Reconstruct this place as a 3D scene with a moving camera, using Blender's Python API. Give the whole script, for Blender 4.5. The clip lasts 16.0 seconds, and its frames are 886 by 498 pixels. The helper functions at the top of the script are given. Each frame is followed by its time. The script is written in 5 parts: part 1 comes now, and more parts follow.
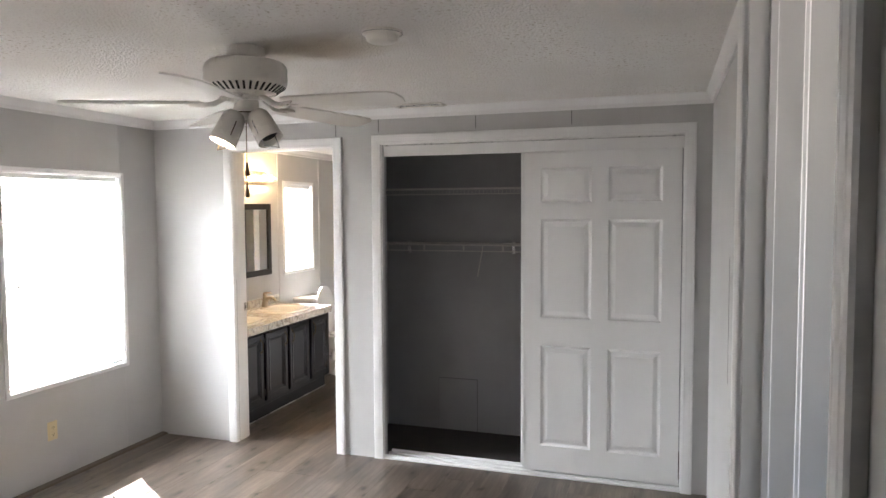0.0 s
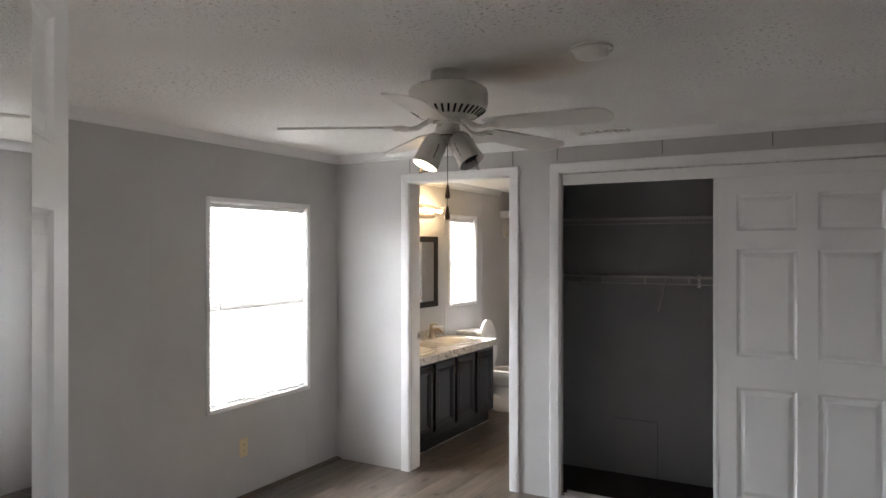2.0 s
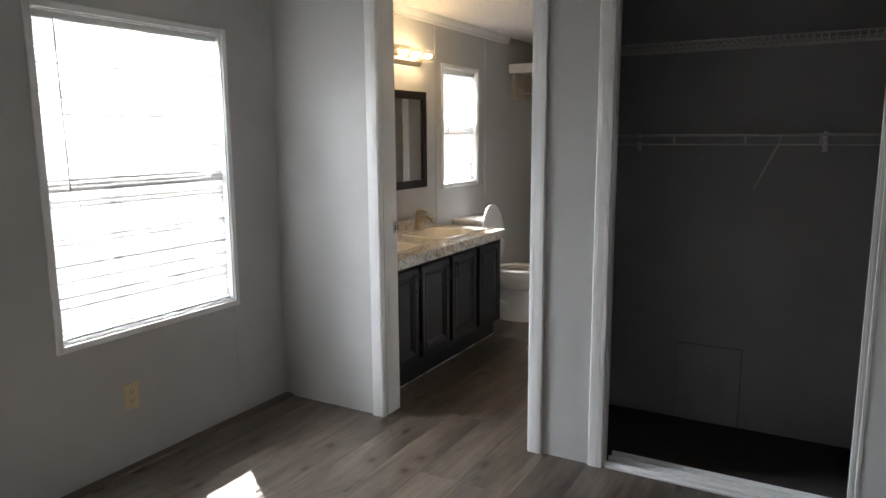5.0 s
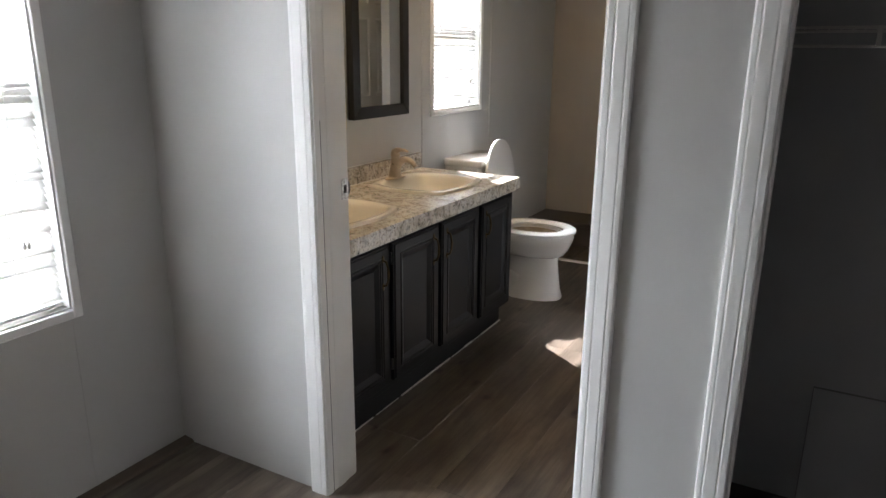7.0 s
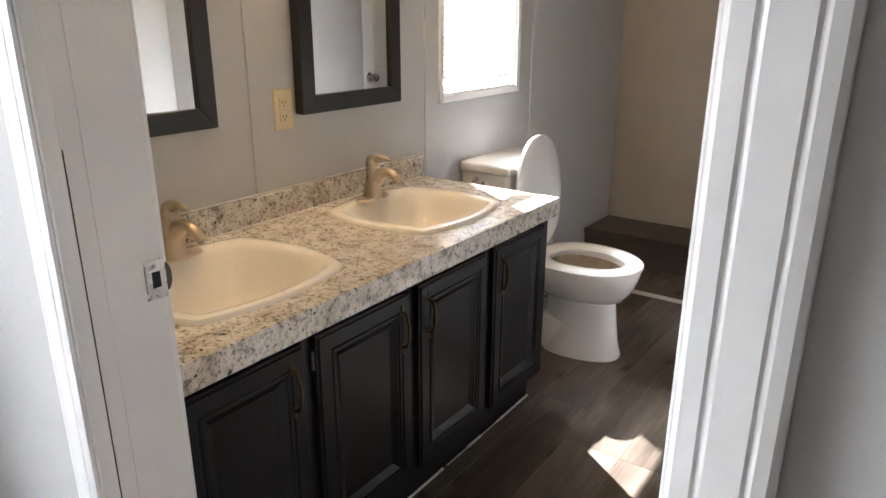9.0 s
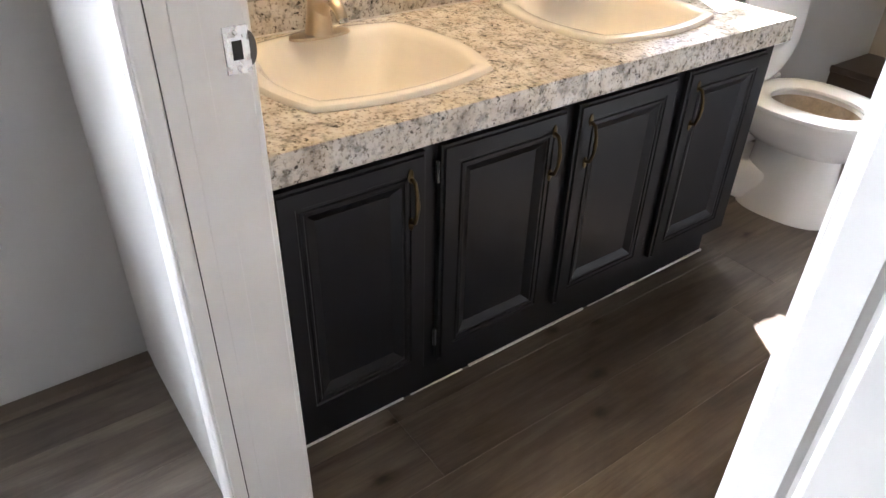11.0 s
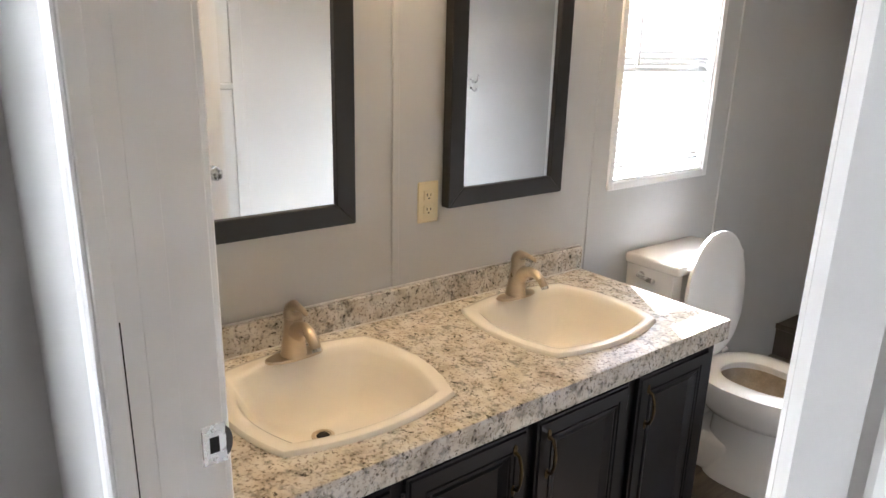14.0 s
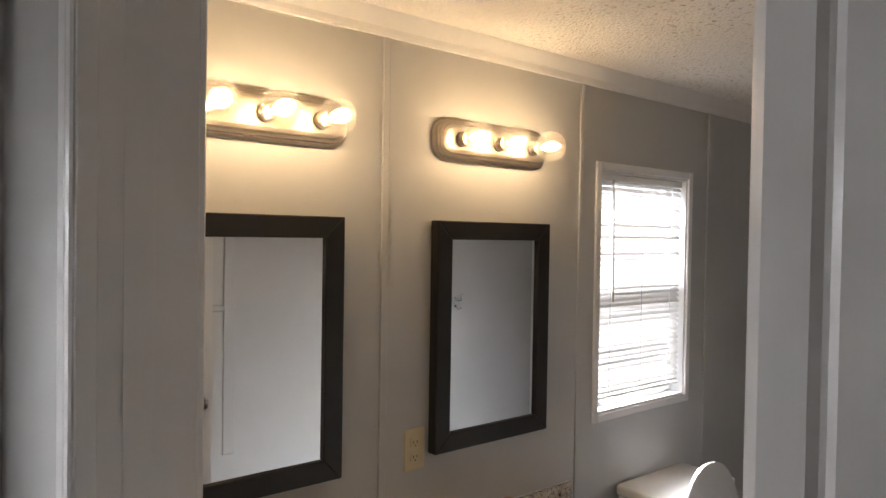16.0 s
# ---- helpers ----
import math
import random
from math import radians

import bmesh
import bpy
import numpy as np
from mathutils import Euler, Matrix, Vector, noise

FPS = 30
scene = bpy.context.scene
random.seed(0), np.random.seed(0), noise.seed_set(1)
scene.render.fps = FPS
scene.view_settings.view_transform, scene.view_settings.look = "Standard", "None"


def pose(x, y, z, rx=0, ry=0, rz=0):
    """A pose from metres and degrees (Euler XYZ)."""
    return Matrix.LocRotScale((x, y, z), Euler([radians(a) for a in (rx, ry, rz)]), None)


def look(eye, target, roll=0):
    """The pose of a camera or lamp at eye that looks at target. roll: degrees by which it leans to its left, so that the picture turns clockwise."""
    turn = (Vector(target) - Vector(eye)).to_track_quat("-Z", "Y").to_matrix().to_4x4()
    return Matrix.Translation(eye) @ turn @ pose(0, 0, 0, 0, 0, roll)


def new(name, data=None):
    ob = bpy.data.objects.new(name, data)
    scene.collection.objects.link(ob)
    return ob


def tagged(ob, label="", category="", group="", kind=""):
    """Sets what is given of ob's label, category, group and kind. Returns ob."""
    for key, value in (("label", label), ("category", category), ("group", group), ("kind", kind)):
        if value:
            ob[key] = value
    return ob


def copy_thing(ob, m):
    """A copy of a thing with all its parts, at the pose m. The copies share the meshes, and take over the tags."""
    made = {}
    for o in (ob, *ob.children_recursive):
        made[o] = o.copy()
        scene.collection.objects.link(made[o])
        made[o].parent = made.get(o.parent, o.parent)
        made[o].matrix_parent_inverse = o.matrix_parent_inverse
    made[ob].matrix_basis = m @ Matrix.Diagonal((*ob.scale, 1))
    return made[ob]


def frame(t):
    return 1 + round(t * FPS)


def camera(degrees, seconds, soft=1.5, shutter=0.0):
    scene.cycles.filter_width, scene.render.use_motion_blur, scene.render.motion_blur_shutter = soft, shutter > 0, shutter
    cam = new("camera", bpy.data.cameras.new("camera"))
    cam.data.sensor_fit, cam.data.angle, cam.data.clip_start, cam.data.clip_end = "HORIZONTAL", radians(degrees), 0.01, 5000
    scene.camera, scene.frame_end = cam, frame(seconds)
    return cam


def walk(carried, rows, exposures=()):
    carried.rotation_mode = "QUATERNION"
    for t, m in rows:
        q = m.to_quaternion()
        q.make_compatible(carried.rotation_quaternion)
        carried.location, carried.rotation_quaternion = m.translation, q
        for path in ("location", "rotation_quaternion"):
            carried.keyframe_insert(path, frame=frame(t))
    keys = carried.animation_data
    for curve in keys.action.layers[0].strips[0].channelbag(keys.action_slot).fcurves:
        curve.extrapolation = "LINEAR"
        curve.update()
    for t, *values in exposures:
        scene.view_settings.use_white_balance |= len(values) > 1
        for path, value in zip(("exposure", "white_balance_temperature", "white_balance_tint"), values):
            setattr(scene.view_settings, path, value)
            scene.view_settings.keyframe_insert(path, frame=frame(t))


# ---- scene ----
cam = camera(65.5, 16.0)
PATH = [
    (0, (0.043, -0.027, 1.626), (-0.572, 1.873, 1.508), -0.3),
    (0.5, (0.037, -0.073, 1.646), (-0.734, 1.771, 1.577), -0.1),
    (1, (0.012, -0.111, 1.633), (-0.862, 1.688, 1.615), -0.1),
    (1.5, (-0.062, -0.098, 1.614), (-1.028, 1.654, 1.611), -0.1),
    (2, (-0.196, -0.042, 1.557), (-1.185, 1.696, 1.558), -0.0),
    (2.5, (-0.308, 0.116, 1.5), (-1.288, 1.86, 1.494), -0.0),
    (3, (-0.406, 0.319, 1.489), (-1.39, 2.059, 1.435), -0.1),
    (3.5, (-0.572, 0.603, 1.425), (-1.545, 2.347, 1.313), -0.1),
    (4, (-0.613, 0.88, 1.378), (-1.58, 2.612, 1.126), -0.1),
    (4.2, (-0.647, 0.974, 1.385), (-1.615, 2.702, 1.109), -0.3),
    (6.3, (-1.448, 2.121, 1.357), (-2.42, 3.828, 0.981), 0.2),
    (6.5, (-1.496, 2.266, 1.342), (-2.453, 3.978, 0.948), 0.1),
    (7, (-1.596, 2.594, 1.316), (-2.528, 4.276, 0.769), 0.5),
    (7.5, (-1.738, 2.948, 1.319), (-2.622, 4.642, 0.73), 0.3),
    (8, (-1.74, 3.206, 1.328), (-2.61, 4.902, 0.724), 0.7),
    (8.5, (-1.854, 3.465, 1.304), (-2.795, 5.119, 0.687), 0.3),
    (9, (-1.922, 3.64, 1.293), (-3.013, 5.192, 0.661), 0.2),
    (9.5, (-1.939, 3.792, 1.267), (-3.388, 5.008, 0.616), 0.4),
    (10, (-1.974, 3.865, 1.225), (-3.44, 4.97, 0.431), 0.7),
    (10.2, (-1.967, 3.871, 1.211), (-3.41, 4.94, 0.331), 0.7),
    (12.3, (-1.957, 3.852, 1.277), (-3.205, 4.827, 0.055), 2.9),
    (12.5, (-1.971, 3.852, 1.293), (-3.243, 4.855, 0.12), 2.3),
    (13, (-1.968, 3.872, 1.352), (-3.345, 4.954, 0.385), 2.0),
    (13.5, (-1.963, 3.879, 1.414), (-3.417, 5.028, 0.662), 1.7),
    (14, (-1.962, 3.887, 1.465), (-3.463, 5.078, 0.893), 1.5),
    (14.5, (-1.956, 3.883, 1.517), (-3.486, 5.103, 1.105), 1.5),
    (15, (-1.955, 3.881, 1.572), (-3.501, 5.121, 1.309), 1.3),
    (15.5, (-1.933, 3.873, 1.605), (-3.487, 5.125, 1.46), 1.2),
    (16, (-1.937, 3.865, 1.63), (-3.485, 5.13, 1.594), 0.9),
]
walk(cam, [(t, look(eye, target, roll)) for t, eye, target, roll in PATH],
     exposures=[(0, 4.0, 6600, 17), (1, 3.6, 6550, 17), (2, 3.22, 6550, 17), (3, 2.95, 6500, 16), (4, 2.62, 6400, 14), (6.5, 2.61, 6400, 14),
                (7.2, 2.9, 6420, 15), (8, 3.15, 6500, 17), (8.5, 3.28, 6440, 16), (9.5, 3.38, 6400, 17), (10.2, 3.5, 6350, 18), (12.5, 4.5, 6000, 14),
                (13, 4.25, 6100, 15), (14, 3.48, 6220, 16), (15, 2.8, 6450, 18), (16, 2.08, 6550, 19)])


# ---- world, sun and window light ----
world = bpy.data.worlds.new("sky")
scene.world = world
world.use_nodes = True
wn = world.node_tree.nodes
wl = world.node_tree.links
sky = wn.new("ShaderNodeTexSky")
sky.sky_type = "NISHITA"
sky.sun_disc = False
sky.sun_elevation = radians(47)
sky.sun_rotation = radians(-54)
wn["Background"].inputs["Strength"].default_value = 0.06
wl.new(sky.outputs["Color"], wn["Background"].inputs["Color"])

sun = new("sun", bpy.data.lights.new("sun", "SUN"))
sun.data.energy, sun.data.angle, sun.data.color = 5.0, radians(0.55), (1.0, 0.97, 0.93)
SUN_WAY = Vector((0.828 * math.cos(radians(47)), -0.56 * math.cos(radians(47)), -math.sin(radians(47))))
sun.matrix_world = look((-12, 14, 14), Vector((-12, 14, 14)) + SUN_WAY)


def sky_panel(name, y0, y1, z0, z1, watts, x=-3.55, out=-0.75, up=0.65):
    """An area lamp outside a window that stands in for the sky's light."""
    lamp = new(name, bpy.data.lights.new(name, "AREA"))
    lamp.data.shape, lamp.data.size, lamp.data.size_y = "RECTANGLE", y1 - y0, z1 - z0
    lamp.data.energy, lamp.data.color = watts, (0.90, 0.965, 1.0)
    eye = Vector((x, (y0 + y1) / 2, (z0 + z1) / 2))
    lamp.matrix_world = look(eye + Vector((out, 0, up)), eye)


sky_panel("bedroom_window_light", 2.80, 3.73, 0.57, 1.87, 37, up=0.30)
# added fill lamp behind an unseen window; no such source is known
sky_panel("added_window_fill_light", 0.39, 1.32, 0.57, 1.87, 1.2)
sky_panel("bath_window_light", 5.75, 6.35, 1.00, 1.90, 46)
sky_panel("hall_window_light", 0.2, 1.6, 0.8, 2.0, 0.25, 2.0, 0.3, 0.3)

# ---- materials ----


def mat(name, color, rough=0.6, metal=0.0, var=0.06, scale=6.0, bump=0.0, bscale=180.0, bdist=0.002, spec=0.5,
        stretch=(1, 1, 1), coat=0.0, fine=0.0):
    """A plain surface with broad and fine variation and a fine relief."""
    m = bpy.data.materials.new(name)
    m.use_nodes = True
    n, l = m.node_tree.nodes, m.node_tree.links
    p = n["Principled BSDF"]
    p.inputs["Roughness"].default_value = rough
    p.inputs["Metallic"].default_value = metal
    p.inputs["Specular IOR Level"].default_value = spec
    p.inputs["Coat Weight"].default_value = coat
    geo = n.new("ShaderNodeNewGeometry")
    mp = n.new("ShaderNodeMapping")
    mp.inputs["Scale"].default_value = stretch
    l.new(geo.outputs["Position"], mp.inputs["Vector"])
    a = n.new("ShaderNodeTexNoise")
    a.inputs["Scale"].default_value = scale
    a.inputs["Detail"].default_value = 6
    l.new(mp.outputs["Vector"], a.inputs["Vector"])
    b = n.new("ShaderNodeTexNoise")
    b.inputs["Scale"].default_value = bscale
    b.inputs["Detail"].default_value = 3
    l.new(mp.outputs["Vector"], b.inputs["Vector"])
    r = n.new("ShaderNodeMapRange")
    r.inputs["From Min"].default_value, r.inputs["From Max"].default_value = 0.3, 0.7
    r.inputs["To Min"].default_value, r.inputs["To Max"].default_value = 1 - var, 1 + var
    l.new(a.outputs["Fac"], r.inputs["Value"])
    r2 = n.new("ShaderNodeMapRange")
    r2.inputs["From Min"].default_value, r2.inputs["From Max"].default_value = 0.3, 0.7
    r2.inputs["To Min"].default_value, r2.inputs["To Max"].default_value = 1 - fine, 1 + fine
    l.new(b.outputs["Fac"], r2.inputs["Value"])
    mul = n.new("ShaderNodeMath")
    mul.operation = "MULTIPLY"
    l.new(r.outputs["Result"], mul.inputs[0])
    l.new(r2.outputs["Result"], mul.inputs[1])
    v = n.new("ShaderNodeVectorMath")
    v.operation = "SCALE"
    v.inputs[0].default_value = color
    l.new(mul.outputs["Value"], v.inputs["Scale"])
    l.new(v.outputs["Vector"], p.inputs["Base Color"])
    rr = n.new("ShaderNodeMapRange")
    rr.inputs["To Min"].default_value, rr.inputs["To Max"].default_value = max(0.02, rough - 0.08), min(1, rough + 0.08)
    l.new(a.outputs["Fac"], rr.inputs["Value"])
    l.new(rr.outputs["Result"], p.inputs["Roughness"])
    if bump:
        bp = n.new("ShaderNodeBump")
        bp.inputs["Strength"].default_value, bp.inputs["Distance"].default_value = bump, bdist
        l.new(b.outputs["Fac"], bp.inputs["Height"])
        l.new(bp.outputs["Normal"], p.inputs["Normal"])
    return m


def nodes_of(m):
    return m.node_tree.nodes, m.node_tree.links, m.node_tree.nodes["Principled BSDF"]


def ramp(n, stops):
    r = n.new("ShaderNodeValToRGB")
    e = r.color_ramp.elements
    while len(e) < len(stops):
        e.new(0.5)
    for k, (pos, col) in zip(e, stops):
        k.position, k.color = pos, (*col, 1)
    return r


def plank_material():
    """Vinyl planks printed as weathered oak: long grain, smoky patches and dark knots."""
    m = bpy.data.materials.new("oak_vinyl")
    m.use_nodes = True
    n, l, p = nodes_of(m)
    geo, info = n.new("ShaderNodeNewGeometry"), n.new("ShaderNodeObjectInfo")
    off = n.new("ShaderNodeVectorMath")
    off.operation = "SCALE"
    off.inputs[0].default_value = (37.0, 61.0, 17.0)
    l.new(info.outputs["Random"], off.inputs["Scale"])
    add = n.new("ShaderNodeVectorMath")
    l.new(geo.outputs["Position"], add.inputs[0])
    l.new(off.outputs["Vector"], add.inputs[1])

    def noise_at(scale, stretch, detail=6, rough=0.6, dist=0.0):
        mp = n.new("ShaderNodeMapping")
        mp.inputs["Scale"].default_value = stretch
        l.new(add.outputs["Vector"], mp.inputs["Vector"])
        t = n.new("ShaderNodeTexNoise")
        t.inputs["Scale"].default_value, t.inputs["Detail"].default_value = scale, detail
        t.inputs["Roughness"].default_value, t.inputs["Distortion"].default_value = rough, dist
        l.new(mp.outputs["Vector"], t.inputs["Vector"])
        return t

    broad = noise_at(6.0, (1.0, 0.34, 1), 6, 0.65, 0.4)
    grain = noise_at(60.0, (1.0, 0.05, 1), 8, 0.7, 0.6)
    col = ramp(n, [(0.27, (0.037, 0.030, 0.0255)), (0.47, (0.101, 0.081, 0.0635)), (0.75, (0.188, 0.156, 0.126))])
    l.new(broad.outputs["Fac"], col.inputs["Fac"])
    gr = ramp(n, [(0.33, (0.70, 0.67, 0.64)), (0.6, (1.06, 1.06, 1.06))])
    l.new(grain.outputs["Fac"], gr.inputs["Fac"])
    mix = n.new("ShaderNodeMix")
    mix.data_type, mix.blend_type = "RGBA", "MULTIPLY"
    mix.inputs["Factor"].default_value = 1
    l.new(col.outputs["Color"], mix.inputs["A"])
    l.new(gr.outputs["Color"], mix.inputs["B"])
    mpk = n.new("ShaderNodeMapping")
    mpk.inputs["Scale"].default_value = (6.5, 3.6, 1)
    l.new(add.outputs["Vector"], mpk.inputs["Vector"])
    wob = noise_at(9.0, (1, 0.5, 1), 4)
    wadd = n.new("ShaderNodeVectorMath")
    wadd.operation = "MULTIPLY_ADD"
    wadd.inputs[1].default_value = (0.5, 0.5, 0.5)
    l.new(wob.outputs["Color"], wadd.inputs[0])
    l.new(mpk.outputs["Vector"], wadd.inputs[2])
    knot = n.new("ShaderNodeTexVoronoi")
    knot.voronoi_dimensions = "2D"
    knot.inputs["Scale"].default_value = 1.0
    l.new(wadd.outputs["Vector"], knot.inputs["Vector"])
    kr = ramp(n, [(0.03, (0.14, 0.11, 0.09)), (0.07, (0.42, 0.37, 0.33)), (0.13, (0.82, 0.79, 0.76)), (0.24, (1, 1, 1))])
    l.new(knot.outputs["Distance"], kr.inputs["Fac"])
    streak = noise_at(15.0, (1.0, 0.07, 1), 5, 0.55, 1.2)
    sr = ramp(n, [(0.34, (0.62, 0.59, 0.56)), (0.50, (1, 1, 1)), (0.68, (1.18, 1.17, 1.16))])
    l.new(streak.outputs["Fac"], sr.inputs["Fac"])
    mixs = n.new("ShaderNodeMix")
    mixs.data_type, mixs.blend_type = "RGBA", "MULTIPLY"
    mixs.inputs["Factor"].default_value = 0.85
    l.new(mix.outputs["Result"], mixs.inputs["A"])
    l.new(sr.outputs["Color"], mixs.inputs["B"])
    # only some of the cells bear a knot
    sep = n.new("ShaderNodeSeparateColor")
    l.new(knot.outputs["Color"], sep.inputs["Color"])
    some = n.new("ShaderNodeMath")
    some.operation = "LESS_THAN"
    some.inputs[1].default_value = 0.45
    l.new(sep.outputs["Red"], some.inputs[0])
    mix2 = n.new("ShaderNodeMix")
    mix2.data_type, mix2.blend_type = "RGBA", "MULTIPLY"
    l.new(some.outputs["Value"], mix2.inputs["Factor"])
    l.new(mixs.outputs["Result"], mix2.inputs["A"])
    l.new(kr.outputs["Color"], mix2.inputs["B"])
    tone = n.new("ShaderNodeMapRange")
    tone.inputs["To Min"].default_value, tone.inputs["To Max"].default_value = 0.94, 1.06
    l.new(info.outputs["Random"], tone.inputs["Value"])
    sc = n.new("ShaderNodeVectorMath")
    sc.operation = "SCALE"
    l.new(mix2.outputs["Result"], sc.inputs[0])
    l.new(tone.outputs["Result"], sc.inputs["Scale"])
    l.new(sc.outputs["Vector"], p.inputs["Base Color"])
    rg = n.new("ShaderNodeMapRange")
    rg.inputs["To Min"].default_value, rg.inputs["To Max"].default_value = 0.26, 0.46
    l.new(broad.outputs["Fac"], rg.inputs["Value"])
    l.new(rg.outputs["Result"], p.inputs["Roughness"])
    bp = n.new("ShaderNodeBump")
    bp.inputs["Strength"].default_value, bp.inputs["Distance"].default_value = 0.18, 0.001
    l.new(grain.outputs["Fac"], bp.inputs["Height"])
    l.new(bp.outputs["Normal"], p.inputs["Normal"])
    return m


def popcorn_material():
    """Sprayed popcorn ceiling: off-white, lumpy, with small dark pits and a darker brownish patch by the fan."""
    m = bpy.data.materials.new("popcorn_ceiling")
    m.use_nodes = True
    n, l, p = nodes_of(m)
    p.inputs["Roughness"].default_value = 0.95
    p.inputs["Specular IOR Level"].default_value = 0.15
    geo = n.new("ShaderNodeNewGeometry")
    a = n.new("ShaderNodeTexVoronoi")
    a.inputs["Scale"].default_value = 105
    l.new(geo.outputs["Position"], a.inputs["Vector"])
    b = n.new("ShaderNodeTexNoise")
    b.inputs["Scale"].default_value, b.inputs["Detail"].default_value = 64, 5
    l.new(geo.outputs["Position"], b.inputs["Vector"])
    c = n.new("ShaderNodeTexNoise")
    c.inputs["Scale"].default_value, c.inputs["Detail"].default_value = 1.6, 5
    l.new(geo.outputs["Position"], c.inputs["Vector"])
    pits = ramp(n, [(0.31, (0.55, 0.50, 0.43)), (0.43, (1, 1, 1))])
    l.new(b.outputs["Fac"], pits.inputs["Fac"])
    stains = ramp(n, [(0.30, (0.78, 0.76, 0.725)), (0.62, (0.86, 0.85, 0.825))])
    l.new(c.outputs["Fac"], stains.inputs["Fac"])
    mix = n.new("ShaderNodeMix")
    mix.data_type, mix.blend_type = "RGBA", "MULTIPLY"
    patchy = ramp(n, [(0.44, (0.12, 0.12, 0.12)), (0.60, (1, 1, 1))])
    l.new(c.outputs["Fac"], patchy.inputs["Fac"])
    l.new(patchy.outputs["Color"], mix.inputs["Factor"])
    l.new(stains.outputs["Color"], mix.inputs["A"])
    l.new(pits.outputs["Color"], mix.inputs["B"])
    # soft brownish darkening beside the fan's canopy
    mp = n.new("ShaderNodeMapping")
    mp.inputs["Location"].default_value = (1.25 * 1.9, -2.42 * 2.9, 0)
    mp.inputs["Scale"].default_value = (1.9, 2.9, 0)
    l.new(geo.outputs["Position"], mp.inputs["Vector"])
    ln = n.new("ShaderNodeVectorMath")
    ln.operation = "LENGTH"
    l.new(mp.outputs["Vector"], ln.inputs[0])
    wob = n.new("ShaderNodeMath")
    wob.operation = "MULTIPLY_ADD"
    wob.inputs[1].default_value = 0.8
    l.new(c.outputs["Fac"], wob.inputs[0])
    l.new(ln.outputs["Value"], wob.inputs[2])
    fan_patch = ramp(n, [(0.45, (0.56, 0.50, 0.42)), (0.75, (0.84, 0.80, 0.74)), (1.1, (1, 1, 1))])
    l.new(wob.outputs["Value"], fan_patch.inputs["Fac"])
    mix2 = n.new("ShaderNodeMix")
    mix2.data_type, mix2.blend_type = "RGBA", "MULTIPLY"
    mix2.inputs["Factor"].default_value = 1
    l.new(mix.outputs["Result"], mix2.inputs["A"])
    l.new(fan_patch.outputs["Color"], mix2.inputs["B"])
    l.new(mix2.outputs["Result"], p.inputs["Base Color"])
    h = n.new("ShaderNodeMath")
    h.operation = "ADD"
    l.new(a.outputs["Distance"], h.inputs[0])
    l.new(b.outputs["Fac"], h.inputs[1])
    bp = n.new("ShaderNodeBump")
    bp.inputs["Strength"].default_value, bp.inputs["Distance"].default_value = 0.7, 0.007
    l.new(h.outputs["Value"], bp.inputs["Height"])
    l.new(bp.outputs["Normal"], p.inputs["Normal"])
    return m


def granite_material():
    """Laminate printed as granite: pale ground, tan clouds, grey and black flecks."""
    m = bpy.data.materials.new("granite_laminate")
    m.use_nodes = True
    n, l, p = nodes_of(m)
    p.inputs["Roughness"].default_value = 0.22
    geo = n.new("ShaderNodeNewGeometry")

    def layer(scale, detail, stops, rough=0.6):
        t = n.new("ShaderNodeTexNoise")
        t.inputs["Scale"].default_value, t.inputs["Detail"].default_value = scale, detail
        t.inputs["Roughness"].default_value = rough
        l.new(geo.outputs["Position"], t.inputs["Vector"])
        r = ramp(n, stops)
        l.new(t.outputs["Fac"], r.inputs["Fac"])
        return r

    ground = layer(16, 6, [(0.34, (0.50, 0.45, 0.385)), (0.47, (0.65, 0.605, 0.535)), (0.58, (0.71, 0.685, 0.64)), (0.72, (0.76, 0.735, 0.69))])
    clouds = layer(38, 6, [(0.37, (0.44, 0.45, 0.455)), (0.45, (0.82, 0.81, 0.80)), (0.51, (1, 1, 1))], 0.7)
    flecks = layer(120, 3, [(0.34, (0.34, 0.31, 0.285)), (0.40, (0.72, 0.69, 0.65)), (0.46, (1, 1, 1))], 0.6)
    blots = layer(62, 4, [(0.338, (0.05, 0.046, 0.042)), (0.366, (0.20, 0.185, 0.17)), (0.405, (1, 1, 1))], 0.75)
    prev = ground
    for k in (clouds, flecks, blots):
        mx = n.new("ShaderNodeMix")
        mx.data_type, mx.blend_type = "RGBA", "MULTIPLY"
        mx.inputs["Factor"].default_value = 0.92
        l.new(prev.outputs["Result"] if prev is not ground else prev.outputs["Color"], mx.inputs["A"])
        l.new(k.outputs["Color"], mx.inputs["B"])
        prev = mx
    l.new(prev.outputs["Result"], p.inputs["Base Color"])
    return m


def glow(name, color, strength):
    m = bpy.data.materials.new(name)
    m.use_nodes = True
    n, l, p = nodes_of(m)
    p.inputs["Base Color"].default_value = (0.8, 0.8, 0.8, 1)
    p.inputs["Emission Color"].default_value = (*color, 1)
    p.inputs["Emission Strength"].default_value = strength
    return m


